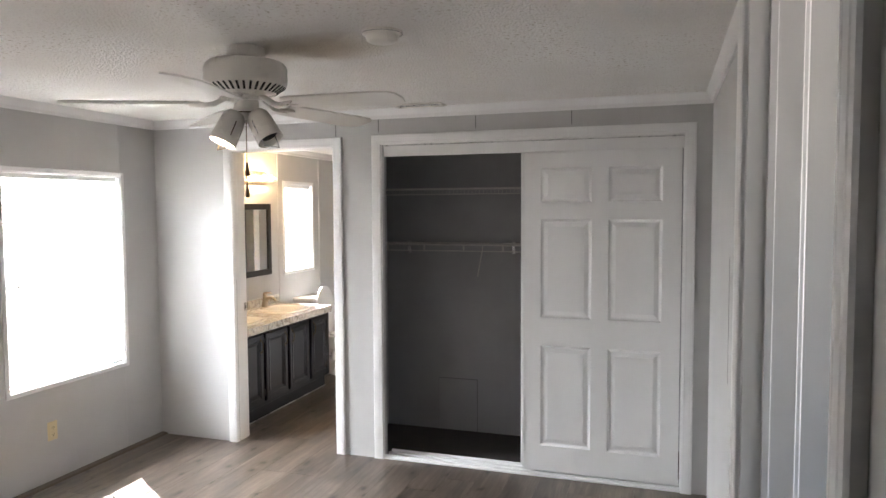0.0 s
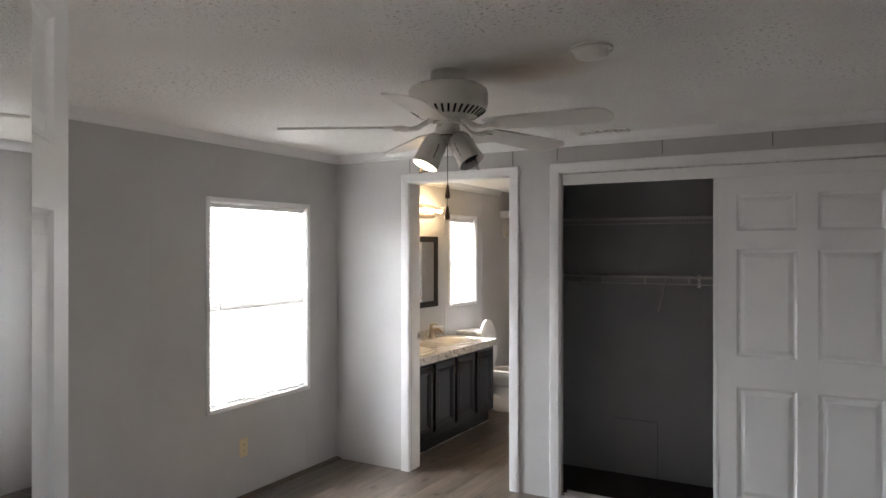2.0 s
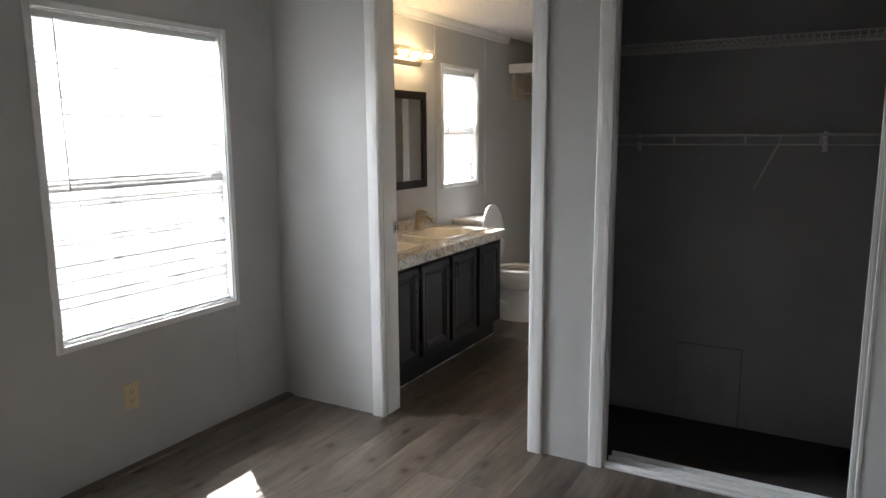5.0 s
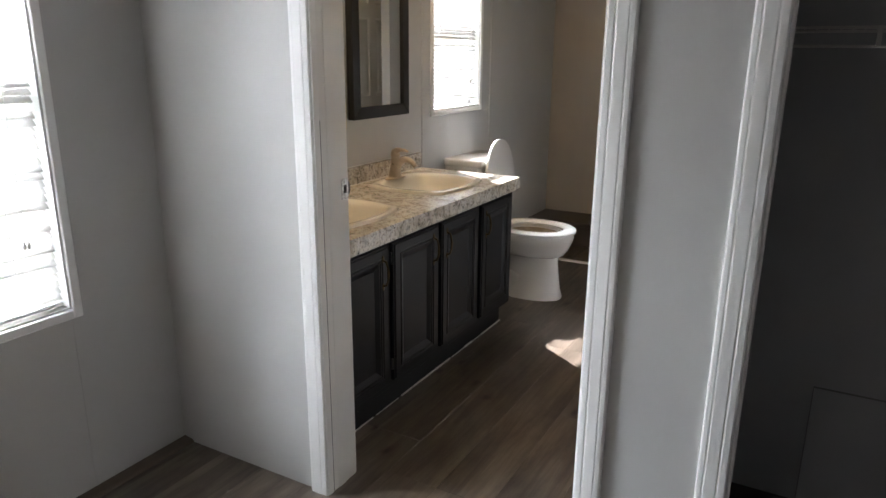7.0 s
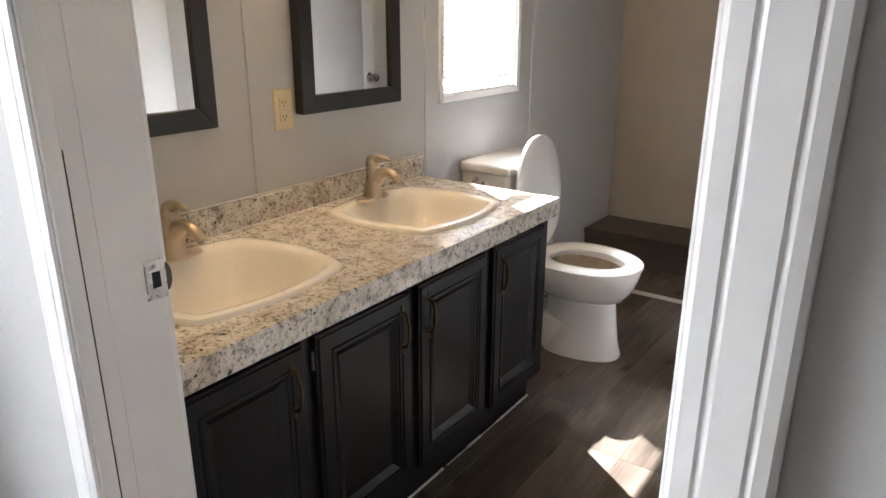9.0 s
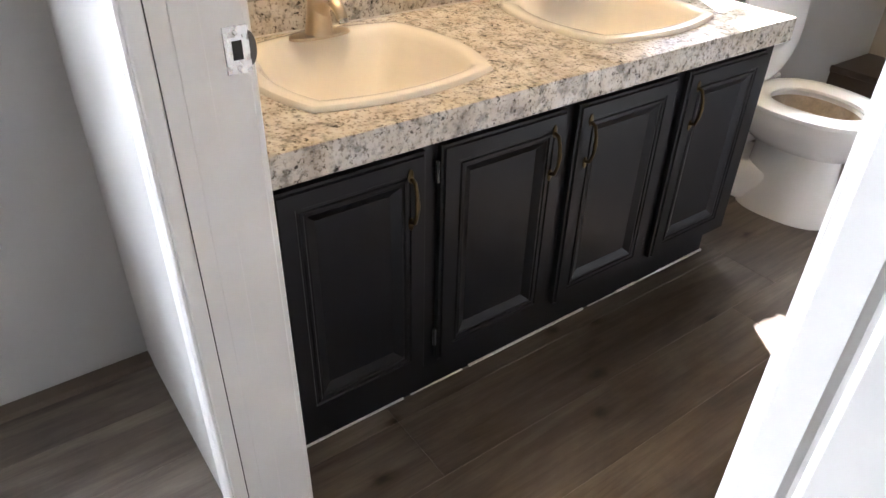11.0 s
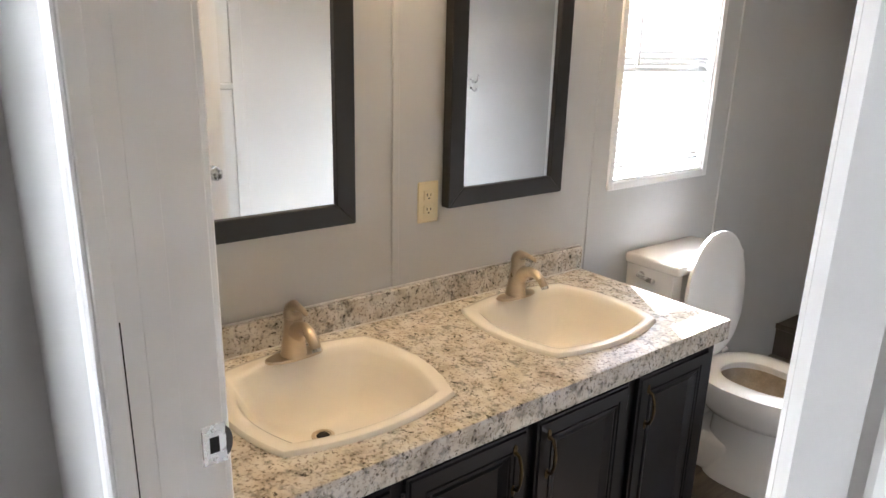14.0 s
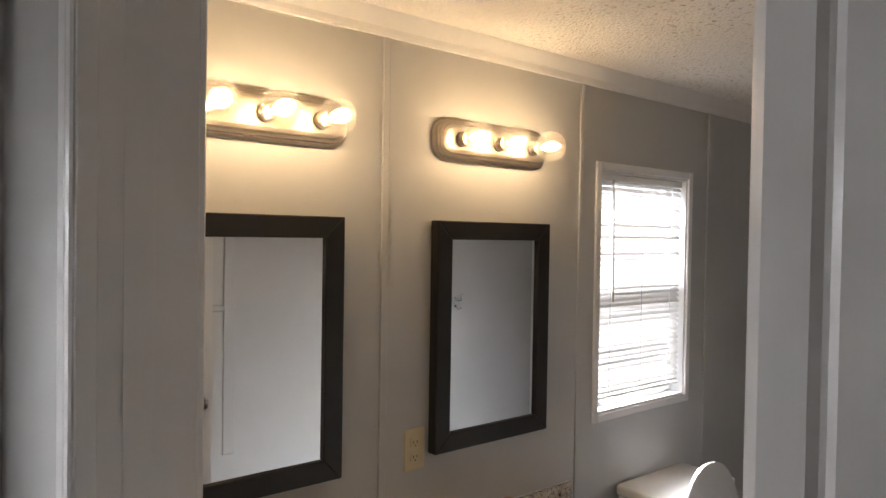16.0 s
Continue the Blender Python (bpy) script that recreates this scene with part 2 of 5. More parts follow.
def clear(name, tint=(1, 1, 1), gloss=0.12, rough=0.02, milk=0.0):
    """Thin clear glass: mostly let through, a little mirrored, a little milky."""
    m = bpy.data.materials.new(name)
    m.use_nodes = True
    n, l = m.node_tree.nodes, m.node_tree.links
    t, g, mx = n.new("ShaderNodeBsdfTransparent"), n.new("ShaderNodeBsdfGlossy"), n.new("ShaderNodeMixShader")
    t.inputs["Color"].default_value = (*tint, 1)
    g.inputs["Roughness"].default_value = rough
    mx.inputs["Fac"].default_value = gloss
    l.new(t.outputs["BSDF"], mx.inputs[1])
    l.new(g.outputs["BSDF"], mx.inputs[2])
    last = mx
    if milk:
        d, m2 = n.new("ShaderNodeBsdfTranslucent"), n.new("ShaderNodeMixShader")
        m2.inputs["Fac"].default_value = milk
        l.new(mx.outputs["Shader"], m2.inputs[1])
        l.new(d.outputs["BSDF"], m2.inputs[2])
        last = m2
    l.new(last.outputs["Shader"], n["Material Output"].inputs["Surface"])
    return m


def slat_material():
    m = bpy.data.materials.new("white_vinyl_slat")
    m.use_nodes = True
    n, l, p = nodes_of(m)
    p.inputs["Base Color"].default_value = (0.72, 0.71, 0.69, 1)
    p.inputs["Roughness"].default_value = 0.45
    t, mx = n.new("ShaderNodeBsdfTranslucent"), n.new("ShaderNodeMixShader")
    t.inputs["Color"].default_value = (0.85, 0.83, 0.80, 1)
    mx.inputs["Fac"].default_value = 0.022
    l.new(p.outputs["BSDF"], mx.inputs[1])
    l.new(t.outputs["BSDF"], mx.inputs[2])
    l.new(mx.outputs["Shader"], n["Material Output"].inputs["Surface"])
    return m


WALL = mat("grey_panel_paint", (0.50, 0.50, 0.488), 0.6, var=0.05, scale=2.2, bump=0.12, bscale=260, bdist=0.0008)
# closet interior: one even grey, darker than the room walls
CLOSET = mat("closet_grey", (0.325, 0.33, 0.335), 0.7, var=0.08, scale=3.0, bump=0.12, bscale=200, bdist=0.0008)
WHITE = mat("white_trim_paint", (0.78, 0.78, 0.77), 0.34, var=0.03, scale=5.0, bump=0.06, bscale=120, bdist=0.0006)
DOOR_WHITE = mat("white_door_paint", (0.81, 0.81, 0.80), 0.42, var=0.025, scale=3.0, bump=0.1, bscale=300, bdist=0.0004,
                 stretch=(1, 1, 0.1))
JAMB = mat("white_jamb_paint", (0.74, 0.735, 0.72), 0.4, var=0.04, scale=7.0, bump=0.08, bscale=90, bdist=0.0008)
PLANK = plank_material()
SUBFLOOR = mat("dark_joint", (0.03, 0.026, 0.022), 0.8)
CLOSET_FLOOR = mat("dark_brown_carpet", (0.045, 0.038, 0.034), 0.95, var=0.2, scale=9, bump=0.6, bscale=320, bdist=0.004)
STEP_BROWN = mat("dark_brown_vinyl", (0.07, 0.055, 0.047), 0.5, var=0.2, scale=8, bump=0.1, stretch=(0.2, 1, 1))
POPCORN = popcorn_material()
GRANITE = granite_material()
CHARCOAL = mat("charcoal_cabinet_paint", (0.009, 0.009, 0.0115), 0.36, var=0.10, scale=7, spec=0.24, bump=0.1, bscale=140, bdist=0.0006)
CHARCOAL_WORN = mat("rubbed_charcoal_paint", (0.05, 0.05, 0.052), 0.4, var=0.3, scale=30)
BISQUE = mat("bisque_porcelain", (0.86, 0.83, 0.77), 0.12, var=0.015, scale=3, coat=0.4)
PORCELAIN = mat("white_porcelain", (0.80, 0.79, 0.77), 0.1, var=0.015, scale=3, coat=0.4)
SEAT_WHITE = mat("white_seat_plastic", (0.82, 0.82, 0.81), 0.22, var=0.01)
NICKEL = mat("brushed_nickel", (0.56, 0.47, 0.36), 0.3, 1.0, var=0.06, scale=40, bump=0.05, bscale=400, bdist=0.0003, stretch=(1, 0.1, 1))
BAR_NICKEL = mat("satin_nickel_plate", (0.46, 0.41, 0.345), 0.42, 1.0, var=0.03, scale=30, stretch=(1, 0.1, 1))
BRASS = mat("aged_brass", (0.11, 0.08, 0.042), 0.42, 1.0, var=0.25, scale=60)
# steel of the strike lip, darkened to carry its shade in the colour
SHADED_STEEL = mat("shaded_steel", (0.10, 0.095, 0.09), 0.5, 1.0, var=0.1, scale=50)
STEEL = mat("steel_plate", (0.6, 0.6, 0.6), 0.28, 1.0, var=0.08, scale=60)
FRAME_DARK = mat("espresso_frame", (0.011, 0.0095, 0.009), 0.42, var=0.2, scale=14, bump=0.08, bscale=200, bdist=0.0005)
ALMOND = mat("almond_plastic", (0.66, 0.56, 0.34), 0.35, var=0.02)
ALMOND_DARK = mat("slot_black", (0.02, 0.018, 0.015), 0.6)
FAN_WHITE = mat("white_fan_enamel", (0.80, 0.77, 0.71), 0.28, var=0.04, scale=9)
BLADE_WHITE = mat("white_fan_blade", (0.72, 0.70, 0.65), 0.4, var=0.06, scale=5)
BLACK_IN = mat("dark_inside", (0.012, 0.011, 0.01), 0.8)
WALNUT = mat("dark_walnut_fob", (0.045, 0.022, 0.014), 0.35, var=0.2, scale=80, stretch=(1, 1, 0.2))
VINYL = mat("white_vinyl_frame", (0.80, 0.80, 0.79), 0.35, var=0.02)
WIRE = mat("white_coated_wire", (0.50, 0.49, 0.46), 0.4, var=0.05, scale=20)
TUB = mat("white_fibreglass", (0.80, 0.80, 0.78), 0.2, var=0.02, scale=2, coat=0.3)
SEAM = mat("shadowed_seam", (0.16, 0.16, 0.16), 0.8)
CAULK = mat("white_caulk", (0.7, 0.69, 0.66), 0.6, var=0.15, scale=40)
TAN = mat("tan_panel", (0.40, 0.355, 0.30), 0.6, var=0.06, scale=3, bump=0.1, bscale=200, bdist=0.0008)
# bowl inside: mottled brown, darker than the white rim
BASIN_BROWN = mat("brown_basin_porcelain", (0.36, 0.30, 0.225), 0.25, var=0.25, scale=14, fine=0.1)
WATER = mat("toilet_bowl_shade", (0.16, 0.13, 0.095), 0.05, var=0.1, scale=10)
SLAT = slat_material()
GLASS = clear("window_glass", (0.98, 0.99, 0.99), 0.06)
BULB_GLASS = clear("clear_bulb_glass", (1.0, 0.97, 0.9), 0.12, 0.02, 0.055)
MIRROR = mat("silvered_mirror", (0.90, 0.91, 0.91), 0.005, 1.0, var=0.0)
nodes_of(MIRROR)[1].remove(nodes_of(MIRROR)[2].inputs["Roughness"].links[0])
nodes_of(MIRROR)[2].inputs["Roughness"].default_value = 0.004
FILAMENT = glow("bulb_filament", (1.0, 0.71, 0.37), 26.0)
SPOT_GLOW = glow("lit_flood_bulb", (1.0, 0.80, 0.52), 3.2)
# unseen ground, made pale so the view through the windows stays bright
GROUND = mat("pale_unseen_ground", (0.40, 0.38, 0.34), 0.95, var=0.3, scale=0.6, bump=0.4, bscale=12, bdist=0.05)

# ---- mesh helpers ----


def box(bm, x0, x1, y0, y1, z0, z1, bevel=0.0, seg=1):
    made = bmesh.ops.create_cube(bm, size=1.0, matrix=Matrix.LocRotScale(
        ((x0 + x1) / 2, (y0 + y1) / 2, (z0 + z1) / 2), None, (x1 - x0, y1 - y0, z1 - z0)))
    vs = made["verts"]
    if bevel:
        es = list({e for v in vs for e in v.link_edges})
        bmesh.ops.bevel(bm, geom=es, offset=bevel, segments=seg, affect="EDGES", profile=0.5)
    return vs


def loft(bm, rings, cap0=True, cap1=True):
    """Joins closed rings of equal count into a skin."""
    vr = [[bm.verts.new(p) for p in ring] for ring in rings]
    k = len(vr[0])
    for a, b in zip(vr, vr[1:]):
        for i in range(k):
            bm.faces.new((a[i], a[(i + 1) % k], b[(i + 1) % k], b[i]))
    if cap0:
        bm.faces.new(list(reversed(vr[0])))
    if cap1:
        bm.faces.new(vr[-1])
    return vr


def lathe(bm, profile, centre=(0, 0), segs=28, m=None):
    """Spins (radius, z) pairs about a vertical axis."""
    rings = []
    for r, z in profile:
        ring = []
        for i in range(segs):
            a = 2 * math.pi * i / segs
            v = Vector((centre[0] + r * math.cos(a), centre[1] + r * math.sin(a), z))
            ring.append(m @ v if m else v)
        rings.append(ring)
    loft(bm, rings)


def tube(bm, pts, radii, segs=12, flat=1.0):
    """A round bar along points; radii is one number or one for each point."""
    pts = [Vector(p) for p in pts]
    if not hasattr(radii, "__len__"):
        radii = [radii] * len(pts)
    rings = []
    side = None
    for i, p in enumerate(pts):
        d = (pts[min(i + 1, len(pts) - 1)] - pts[max(i - 1, 0)]).normalized()
        if side is None:
            side = d.orthogonal().normalized()
        side = (side - d * side.dot(d)).normalized()
        up = d.cross(side)
        rings.append([p + radii[i] * (math.cos(2 * math.pi * k / segs) * side + flat * math.sin(2 * math.pi * k / segs) * up)
                      for k in range(segs)])
    loft(bm, rings)


def strip(bm, profile, p0, p1, across, out, mitre0=0.0, mitre1=0.0):
    """A moulding from p0 to p1: profile holds (across, out) pairs; the ends are mitred by so much per metre across."""
    p0, p1, across, out = Vector(p0), Vector(p1), Vector(across), Vector(out)
    d = (p1 - p0).normalized()
    a = [p0 + u * across + w * out - mitre0 * u * d for u, w in profile]
    b = [p1 + u * across + w * out + mitre1 * u * d for u, w in profile]
    loft(bm, [a, b])


def mesh_of(name, bm, material, smooth=False):
    bmesh.ops.recalc_face_normals(bm, faces=bm.faces)
    me = bpy.data.meshes.new(name)
    bm.to_mesh(me)
    bm.free()
    me.materials.append(material)
    if smooth:
        me.polygons.foreach_set("use_smooth", [True] * len(me.polygons))
        me.set_sharp_from_angle(angle=radians(40))
    return me


BASES = {}


def thing(name, base, label, category, group="", kind=""):
    ob = new(name)
    ob.location = base
    BASES[ob] = Matrix.Translation(base)
    return tagged(ob, label, category, group, kind)


def part(name, bm, material, parent, label="", smooth=False):
    """Links a bmesh, drawn in world coordinates, as one mesh under a thing or a part."""
    ob = new(name, mesh_of(name, bm, material, smooth))
    ob.parent = parent
    m = BASES.get(parent)
    if m is not None:
        ob.matrix_parent_inverse = m.inverted()
    BASES[ob] = Matrix.Identity(4)
    return tagged(ob, label)


def piece(name, me, parent, m):
    """A further object on a shared mesh, at the pose m, under its thing."""
    ob = new(name, me)
    ob.parent = parent
    b = BASES.get(parent)
    if b is not None:
        ob.matrix_parent_inverse = b.inverted()
    ob.matrix_basis = m
    BASES[ob] = m
    return ob


def structure(name, bm, material, label, category, smooth=False):
    ob = new(name, mesh_of(name, bm, material, smooth))
    BASES[ob] = Matrix.Identity(4)
    return tagged(ob, label, category, kind="structure")

# ---- the shell ----
XW, YN, YN2, TOP, BTOP, XE = -3.43, 4.04, 4.167, 2.25, 2.205, 0.282


def wall_along_y(bm, x0, x1, y0, y1, z1, holes=()):
    y = y0
    for a, b, c, d in sorted(holes):
        box(bm, x0, x1, y, a, 0, z1)
        if c > 0:
            box(bm, x0, x1, a, b, 0, c)
        box(bm, x0, x1, a, b, d, z1)
        y = b
    box(bm, x0, x1, y, y1, 0, z1)


def wall_along_x(bm, x0, x1, y0, y1, z1, holes=()):
    x = x0
    for a, b, c, d in sorted(holes):
        box(bm, x, a, y0, y1, 0, z1)
        if c > 0:
            box(bm, a, b, y0, y1, 0, c)
        box(bm, a, b, y0, y1, d, z1)
        x = b
    box(bm, x, x1, y0, y1, 0, z1)


WIN1 = (2.833, 3.703, 0.598, 1.845)
WIN2 = (5.780, 6.322, 1.024, 1.868)
# unseen opening near the entry, added only to let fill light in
WIN_ADDED = (0.42, 1.29, 0.598, 1.845)
bm = bmesh.new()
wall_along_y(bm, -3.55, XW, 0.08, 8.1, 2.36, [WIN1, WIN2, WIN_ADDED])
wall_west = structure("wall_west", bm, WALL, "light grey painted panel wall with white windows", "wall")

bm = bmesh.new()
wall_along_x(bm, XW, -1.86, YN, YN2, 2.36, [(-2.803, -2.007, 0, 2.038)])
wall_along_x(bm, -1.86, 0.40, YN, YN + 0.062, 2.36, [(-1.683, 0.139, 0, 2.034)])
wall_north = structure("wall_north", bm, WALL, "light grey painted panel wall between bedroom and bathroom", "wall")

# the entry doorway's wall runs along y between DX0 and DX1
DX0, DX1 = 0.178, 0.260
bm = bmesh.new()
box(bm, XE, 0.40, 1.42, YN, 0, 2.36)
box(bm, DX0, 0.40, 1.38, 1.42, 0, 2.36)
box(bm, DX0, DX1, 1.304, 1.38, 0, 2.36)
box(bm, DX0, DX1, 0.557, 1.304, 2.06, 2.36)
wall_east = structure("wall_east", bm, WALL, "light grey painted panel wall by the entry", "wall")

bm = bmesh.new()
box(bm, DX0, DX1, -1.4, 0.557, 0, 2.36)
wall_entry = structure("wall_entry_east", bm, WALL, "grey painted wall beside the entry doorway", "wall")

bm = bmesh.new()
box(bm, XW, -0.98, 0.08, 0.18, 0, 2.36)
box(bm, -0.98, -0.90, -1.4, 0.18, 0, 2.36)
box(bm, -0.98, 2.0, -1.5, -1.4, 0, 2.36)
wall_south = structure("wall_south", bm, WALL, "light grey painted panel wall around the entry", "wall")

bm = bmesh.new()
wall_along_x(bm, 0.40, 2.0, 4.0, 4.1, 2.36)
wall_along_y(bm, 1.9, 2.0, -1.4, 4.0, 2.36, [(0.2, 1.6, 0.8, 2.0)])
wall_hall = structure("wall_hall", bm, WALL, "light grey painted walls of the next room", "wall")

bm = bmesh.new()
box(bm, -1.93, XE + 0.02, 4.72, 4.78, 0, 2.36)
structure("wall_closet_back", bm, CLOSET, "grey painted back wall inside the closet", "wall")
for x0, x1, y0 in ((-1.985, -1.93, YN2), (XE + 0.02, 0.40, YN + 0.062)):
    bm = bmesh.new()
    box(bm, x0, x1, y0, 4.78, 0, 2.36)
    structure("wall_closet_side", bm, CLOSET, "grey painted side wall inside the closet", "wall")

bm = bmesh.new()
box(bm, -1.85, -1.75, 6.22, 7.06, 0, 2.36)
box(bm, -1.85, -1.75, 7.06, 7.84, 2.03, 2.36)
box(bm, -1.85, -1.75, 7.84, 8.0, 0, 2.36)
box(bm, -1.85, -1.05, 6.20, 6.26, 0, 2.36)
box(bm, -1.93, -1.85, 4.78, 6.22, 2.0, 2.36)
box(bm, -1.10, -1.02, 4.78, 6.22, 0, 2.36)
box(bm, -1.75, -1.68, 7.0, 8.0, 0, 2.36)
wall_bath_east = structure("wall_bath_east", bm, WALL, "light grey painted bathroom wall by the shower", "wall")

bm = bmesh.new()
box(bm, -2.35, -2.28, 6.93, 8.0, 0, 2.36)
box(bm, XW, -1.68, 8.0, 8.1, 0, 2.36)
wall_bath_end = structure("wall_bath_end", bm, WALL, "grey painted walls at the bathroom's end", "wall")
bm = bmesh.new()
box(bm, XW, -2.35, 7.53, 7.60, 0, 2.36)
wall_alcove = structure("wall_alcove", bm, TAN, "tan panel wall at the back of the alcove", "wall")

bm = bmesh.new()
box(bm, XW, 2.0, -1.5, YN, TOP, TOP + 0.09)
structure("ceiling", bm, POPCORN, "off-white popcorn ceiling, browner and darker beside the fan", "ceiling")
bm = bmesh.new()
box(bm, XW, -1.0, YN2, 8.0, BTOP, BTOP + 0.09)
structure("ceiling_bath", bm, POPCORN, "off-white popcorn ceiling of the bathroom", "ceiling")
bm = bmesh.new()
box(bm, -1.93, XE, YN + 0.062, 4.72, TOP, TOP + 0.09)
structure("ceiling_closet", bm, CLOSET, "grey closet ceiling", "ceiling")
bm = bmesh.new()
box(bm, -3.8, 2.2, -1.7, 8.3, 2.37, 2.45)
structure("roof", bm, WHITE, "flat pale roof deck", "roof")

bm = bmesh.new()
bmesh.ops.create_grid(bm, x_segments=8, y_segments=8, size=1500, matrix=Matrix.Translation((0, 0, -0.75)))
structure("ground", bm, GROUND, "unseen pale ground around the house, kept bright for the windows", "ground")

bm = bmesh.new()
box(bm, -3.55, 2.0, -1.5, 8.1, -0.12, -0.006)
floor = structure("floor", bm, SUBFLOOR, "grey-brown weathered oak vinyl plank floor", "floor")
bm = bmesh.new()
box(bm, -1.93, XE, YN + 0.062, 4.72, -0.006, 0.005)
structure("floor_closet", bm, CLOSET_FLOOR, "dark brown closet floor", "floor")

# mouldings: casing and crown profiles as (across, proud) pairs
CASING = [(0, 0), (0, 0.010), (0.004, 0.013), (0.016, 0.0145), (0.0185, 0.0136), (0.020, 0.0136), (0.0225, 0.0148), (0.045, 0.0158),
          (0.0475, 0.0148), (0.049, 0.0148), (0.051, 0.0155), (0.059, 0.0145), (0.063, 0.011), (0.063, 0)]


def casing_parts(parent, x0, x1, top, y, out=(0, -1, 0)):
    """Casing round an opening in a wall that runs along x: two legs and a head, mitred."""
    for name, p0, p1, ac, m0, m1 in (
            ("casing_leg", (x0, y, 0), (x0, y, top), (-1, 0, 0), 0, 1),
            ("casing_leg", (x1, y, 0), (x1, y, top), (1, 0, 0), 0, 1),
            ("casing_head", (x0, y, top), (x1, y, top), (0, 0, 1), 1, 1)):
        b = bmesh.new()
        strip(b, CASING, p0, p1, ac, out, m0, m1)
        part(name, b, WHITE, parent)


CROWN = [(0, 0), (0, 0.012), (0.008, 0.015), (0.020, 0.017), (0.038, 0.028), (0.052, 0.036), (0.060, 0.040), (0.060, 0)]


def crown(name, runs, z):
    b = bmesh.new()
    for p0, p1, out in runs:
        strip(b, CROWN, (*p0, z - 0.06), (*p1, z - 0.06), (0, 0, 1), (*out, 0))
    structure(name, b, WHITE, "white crown moulding along the ceiling", "trim")


crown("trim_crown_bedroom", [((XW, 0.18), (XW, YN), (1, 0)), ((XW, YN), (XE, YN), (0, -1)), ((XE, YN), (XE, 1.42), (-1, 0))], TOP)
crown("trim_crown_bath", [((XW, YN2), (XW, 6.90), (1, 0)), ((XW, 7.53), (-2.35, 7.53), (0, -1)), ((-1.85, 6.22), (-1.85, 8.0), (-1, 0))], BTOP)
crown("trim_crown_hall", [((0.40, 4.0), (1.9, 4.0), (0, -1))], TOP)

# brown shoe strip along the window wall
BROWN_SHOE = mat("brown_shoe_strip", (0.10, 0.075, 0.055), 0.5, var=0.2, scale=12, stretch=(1, 0.1, 1))
bm = bmesh.new()
strip(bm, [(0, 0), (0, 0.044), (0.005, 0.042), (0.010, 0.034), (0.014, 0)], (XW, 0.18, 0), (XW, YN, 0), (0, 0, 1), (1, 0, 0))
structure("trim_shoe", bm, BROWN_SHOE, "thin brown shoe strip at the wall's foot", "trim")

# panel joints
bm = bmesh.new()
for x, z0, z1 in ((-2.786, 2.092, 2.205), (-2.0, 2.092, 2.205), (-1.70, 2.11, 2.205), (-1.062, 2.11, 2.205), (-0.485, 2.11, 2.205)):
    box(bm, x - 0.0025, x + 0.0025, YN - 0.0015, YN + 0.004, z0, z1)
structure("trim_joint_north", bm, SEAM, "thin dark panel joints above the doors", "trim")
bm = bmesh.new()
for y, z0, z1 in ((3.70, 0.0, 0.57), (3.70, 1.88, 2.205), (2.43, 0.0, 2.205)):
    box(bm, XW - 0.004, XW + 0.0012, y - 0.002, y + 0.002, z0, z1)
structure("trim_joint_west", bm, WALL, "thin painted panel joints on the window wall", "trim")
bm = bmesh.new()
for y, z0, z1 in ((4.886, 0.828, 2.16), (5.675, 0.0, 2.16), (6.475, 0.0, 2.16)):
    box(bm, XW - 0.004, XW + 0.0045, y - 0.011, y + 0.011, z0, z1, 0.002)
structure("trim_batten_bath", bm, WALL, "flat painted battens over the panel joints", "trim")
bm = bmesh.new()
box(bm, XE - 0.001, XE + 0.003, 2.86, 2.863, 0.93, 1.43)
structure("trim_joint_east", bm, SEAM, "cracked panel joint", "trim")

# ---- doors and openings ----


def door_leaf(name, label, w, h, slim=1.0):
    """A six-panel door leaf: hinge edge on the z axis, leaf along +x, thickness along y, parts in place."""
    ob = thing(name, (0, 0, 0), label, "door")
    t = 0.018
    st, mid = 0.105 * w / 0.8 * slim, 0.10 * w / 0.8 * slim
    rails = [(0, 0.080 * h), (0.397 * h, 0.087 * h), (0.789 * h, 0.053 * h), (0.946 * h, 0.054 * h)]
    b = bmesh.new()
    for x0, x1 in ((0, st), (w / 2 - mid / 2, w / 2 + mid / 2), (w - st, w)):
        box(b, x0, x1, -t, t, 0, h)
    for z, hh in rails:
        box(b, st, w / 2 - mid / 2, -t, t, z, z + hh)
        box(b, w / 2 + mid / 2, w - st, -t, t, z, z + hh)
    part("frame", b, DOOR_WHITE, ob)
    for x0, x1 in ((st, w / 2 - mid / 2), (w / 2 + mid / 2, w - st)):
        for (za, ha), (zb, _) in zip(rails, rails[1:]):
            b = bmesh.new()
            z0, z1 = za + ha, zb
            for s in (-1, 1):
                def ring(inset, y):
                    return [(x0 + inset, s * y, z0 + inset), (x1 - inset, s * y, z0 + inset),
                            (x1 - inset, s * y, z1 - inset), (x0 + inset, s * y, z1 - inset)]
                loft(b, [ring(0, t), ring(0.008, t - 0.008), ring(0.018, t - 0.010), ring(0.042, t - 0.003)], cap0=False)
            part("panel", b, DOOR_WHITE, ob)
    return ob


def door_knob(parent, x, y, z, side):
    b = bmesh.new()
    m = Matrix.Translation((x, y, z)) @ Matrix.Rotation(radians(-90 * side), 4, "X")
    lathe(b, [(0.0, 0.0), (0.032, 0.0), (0.032, 0.006), (0.014, 0.010), (0.012, 0.030), (0.024, 0.040), (0.027, 0.052), (0.020, 0.064), (0.0, 0.066)], m=m, segs=20)
    part("knob", b, STEEL, parent, "round steel knob", True)


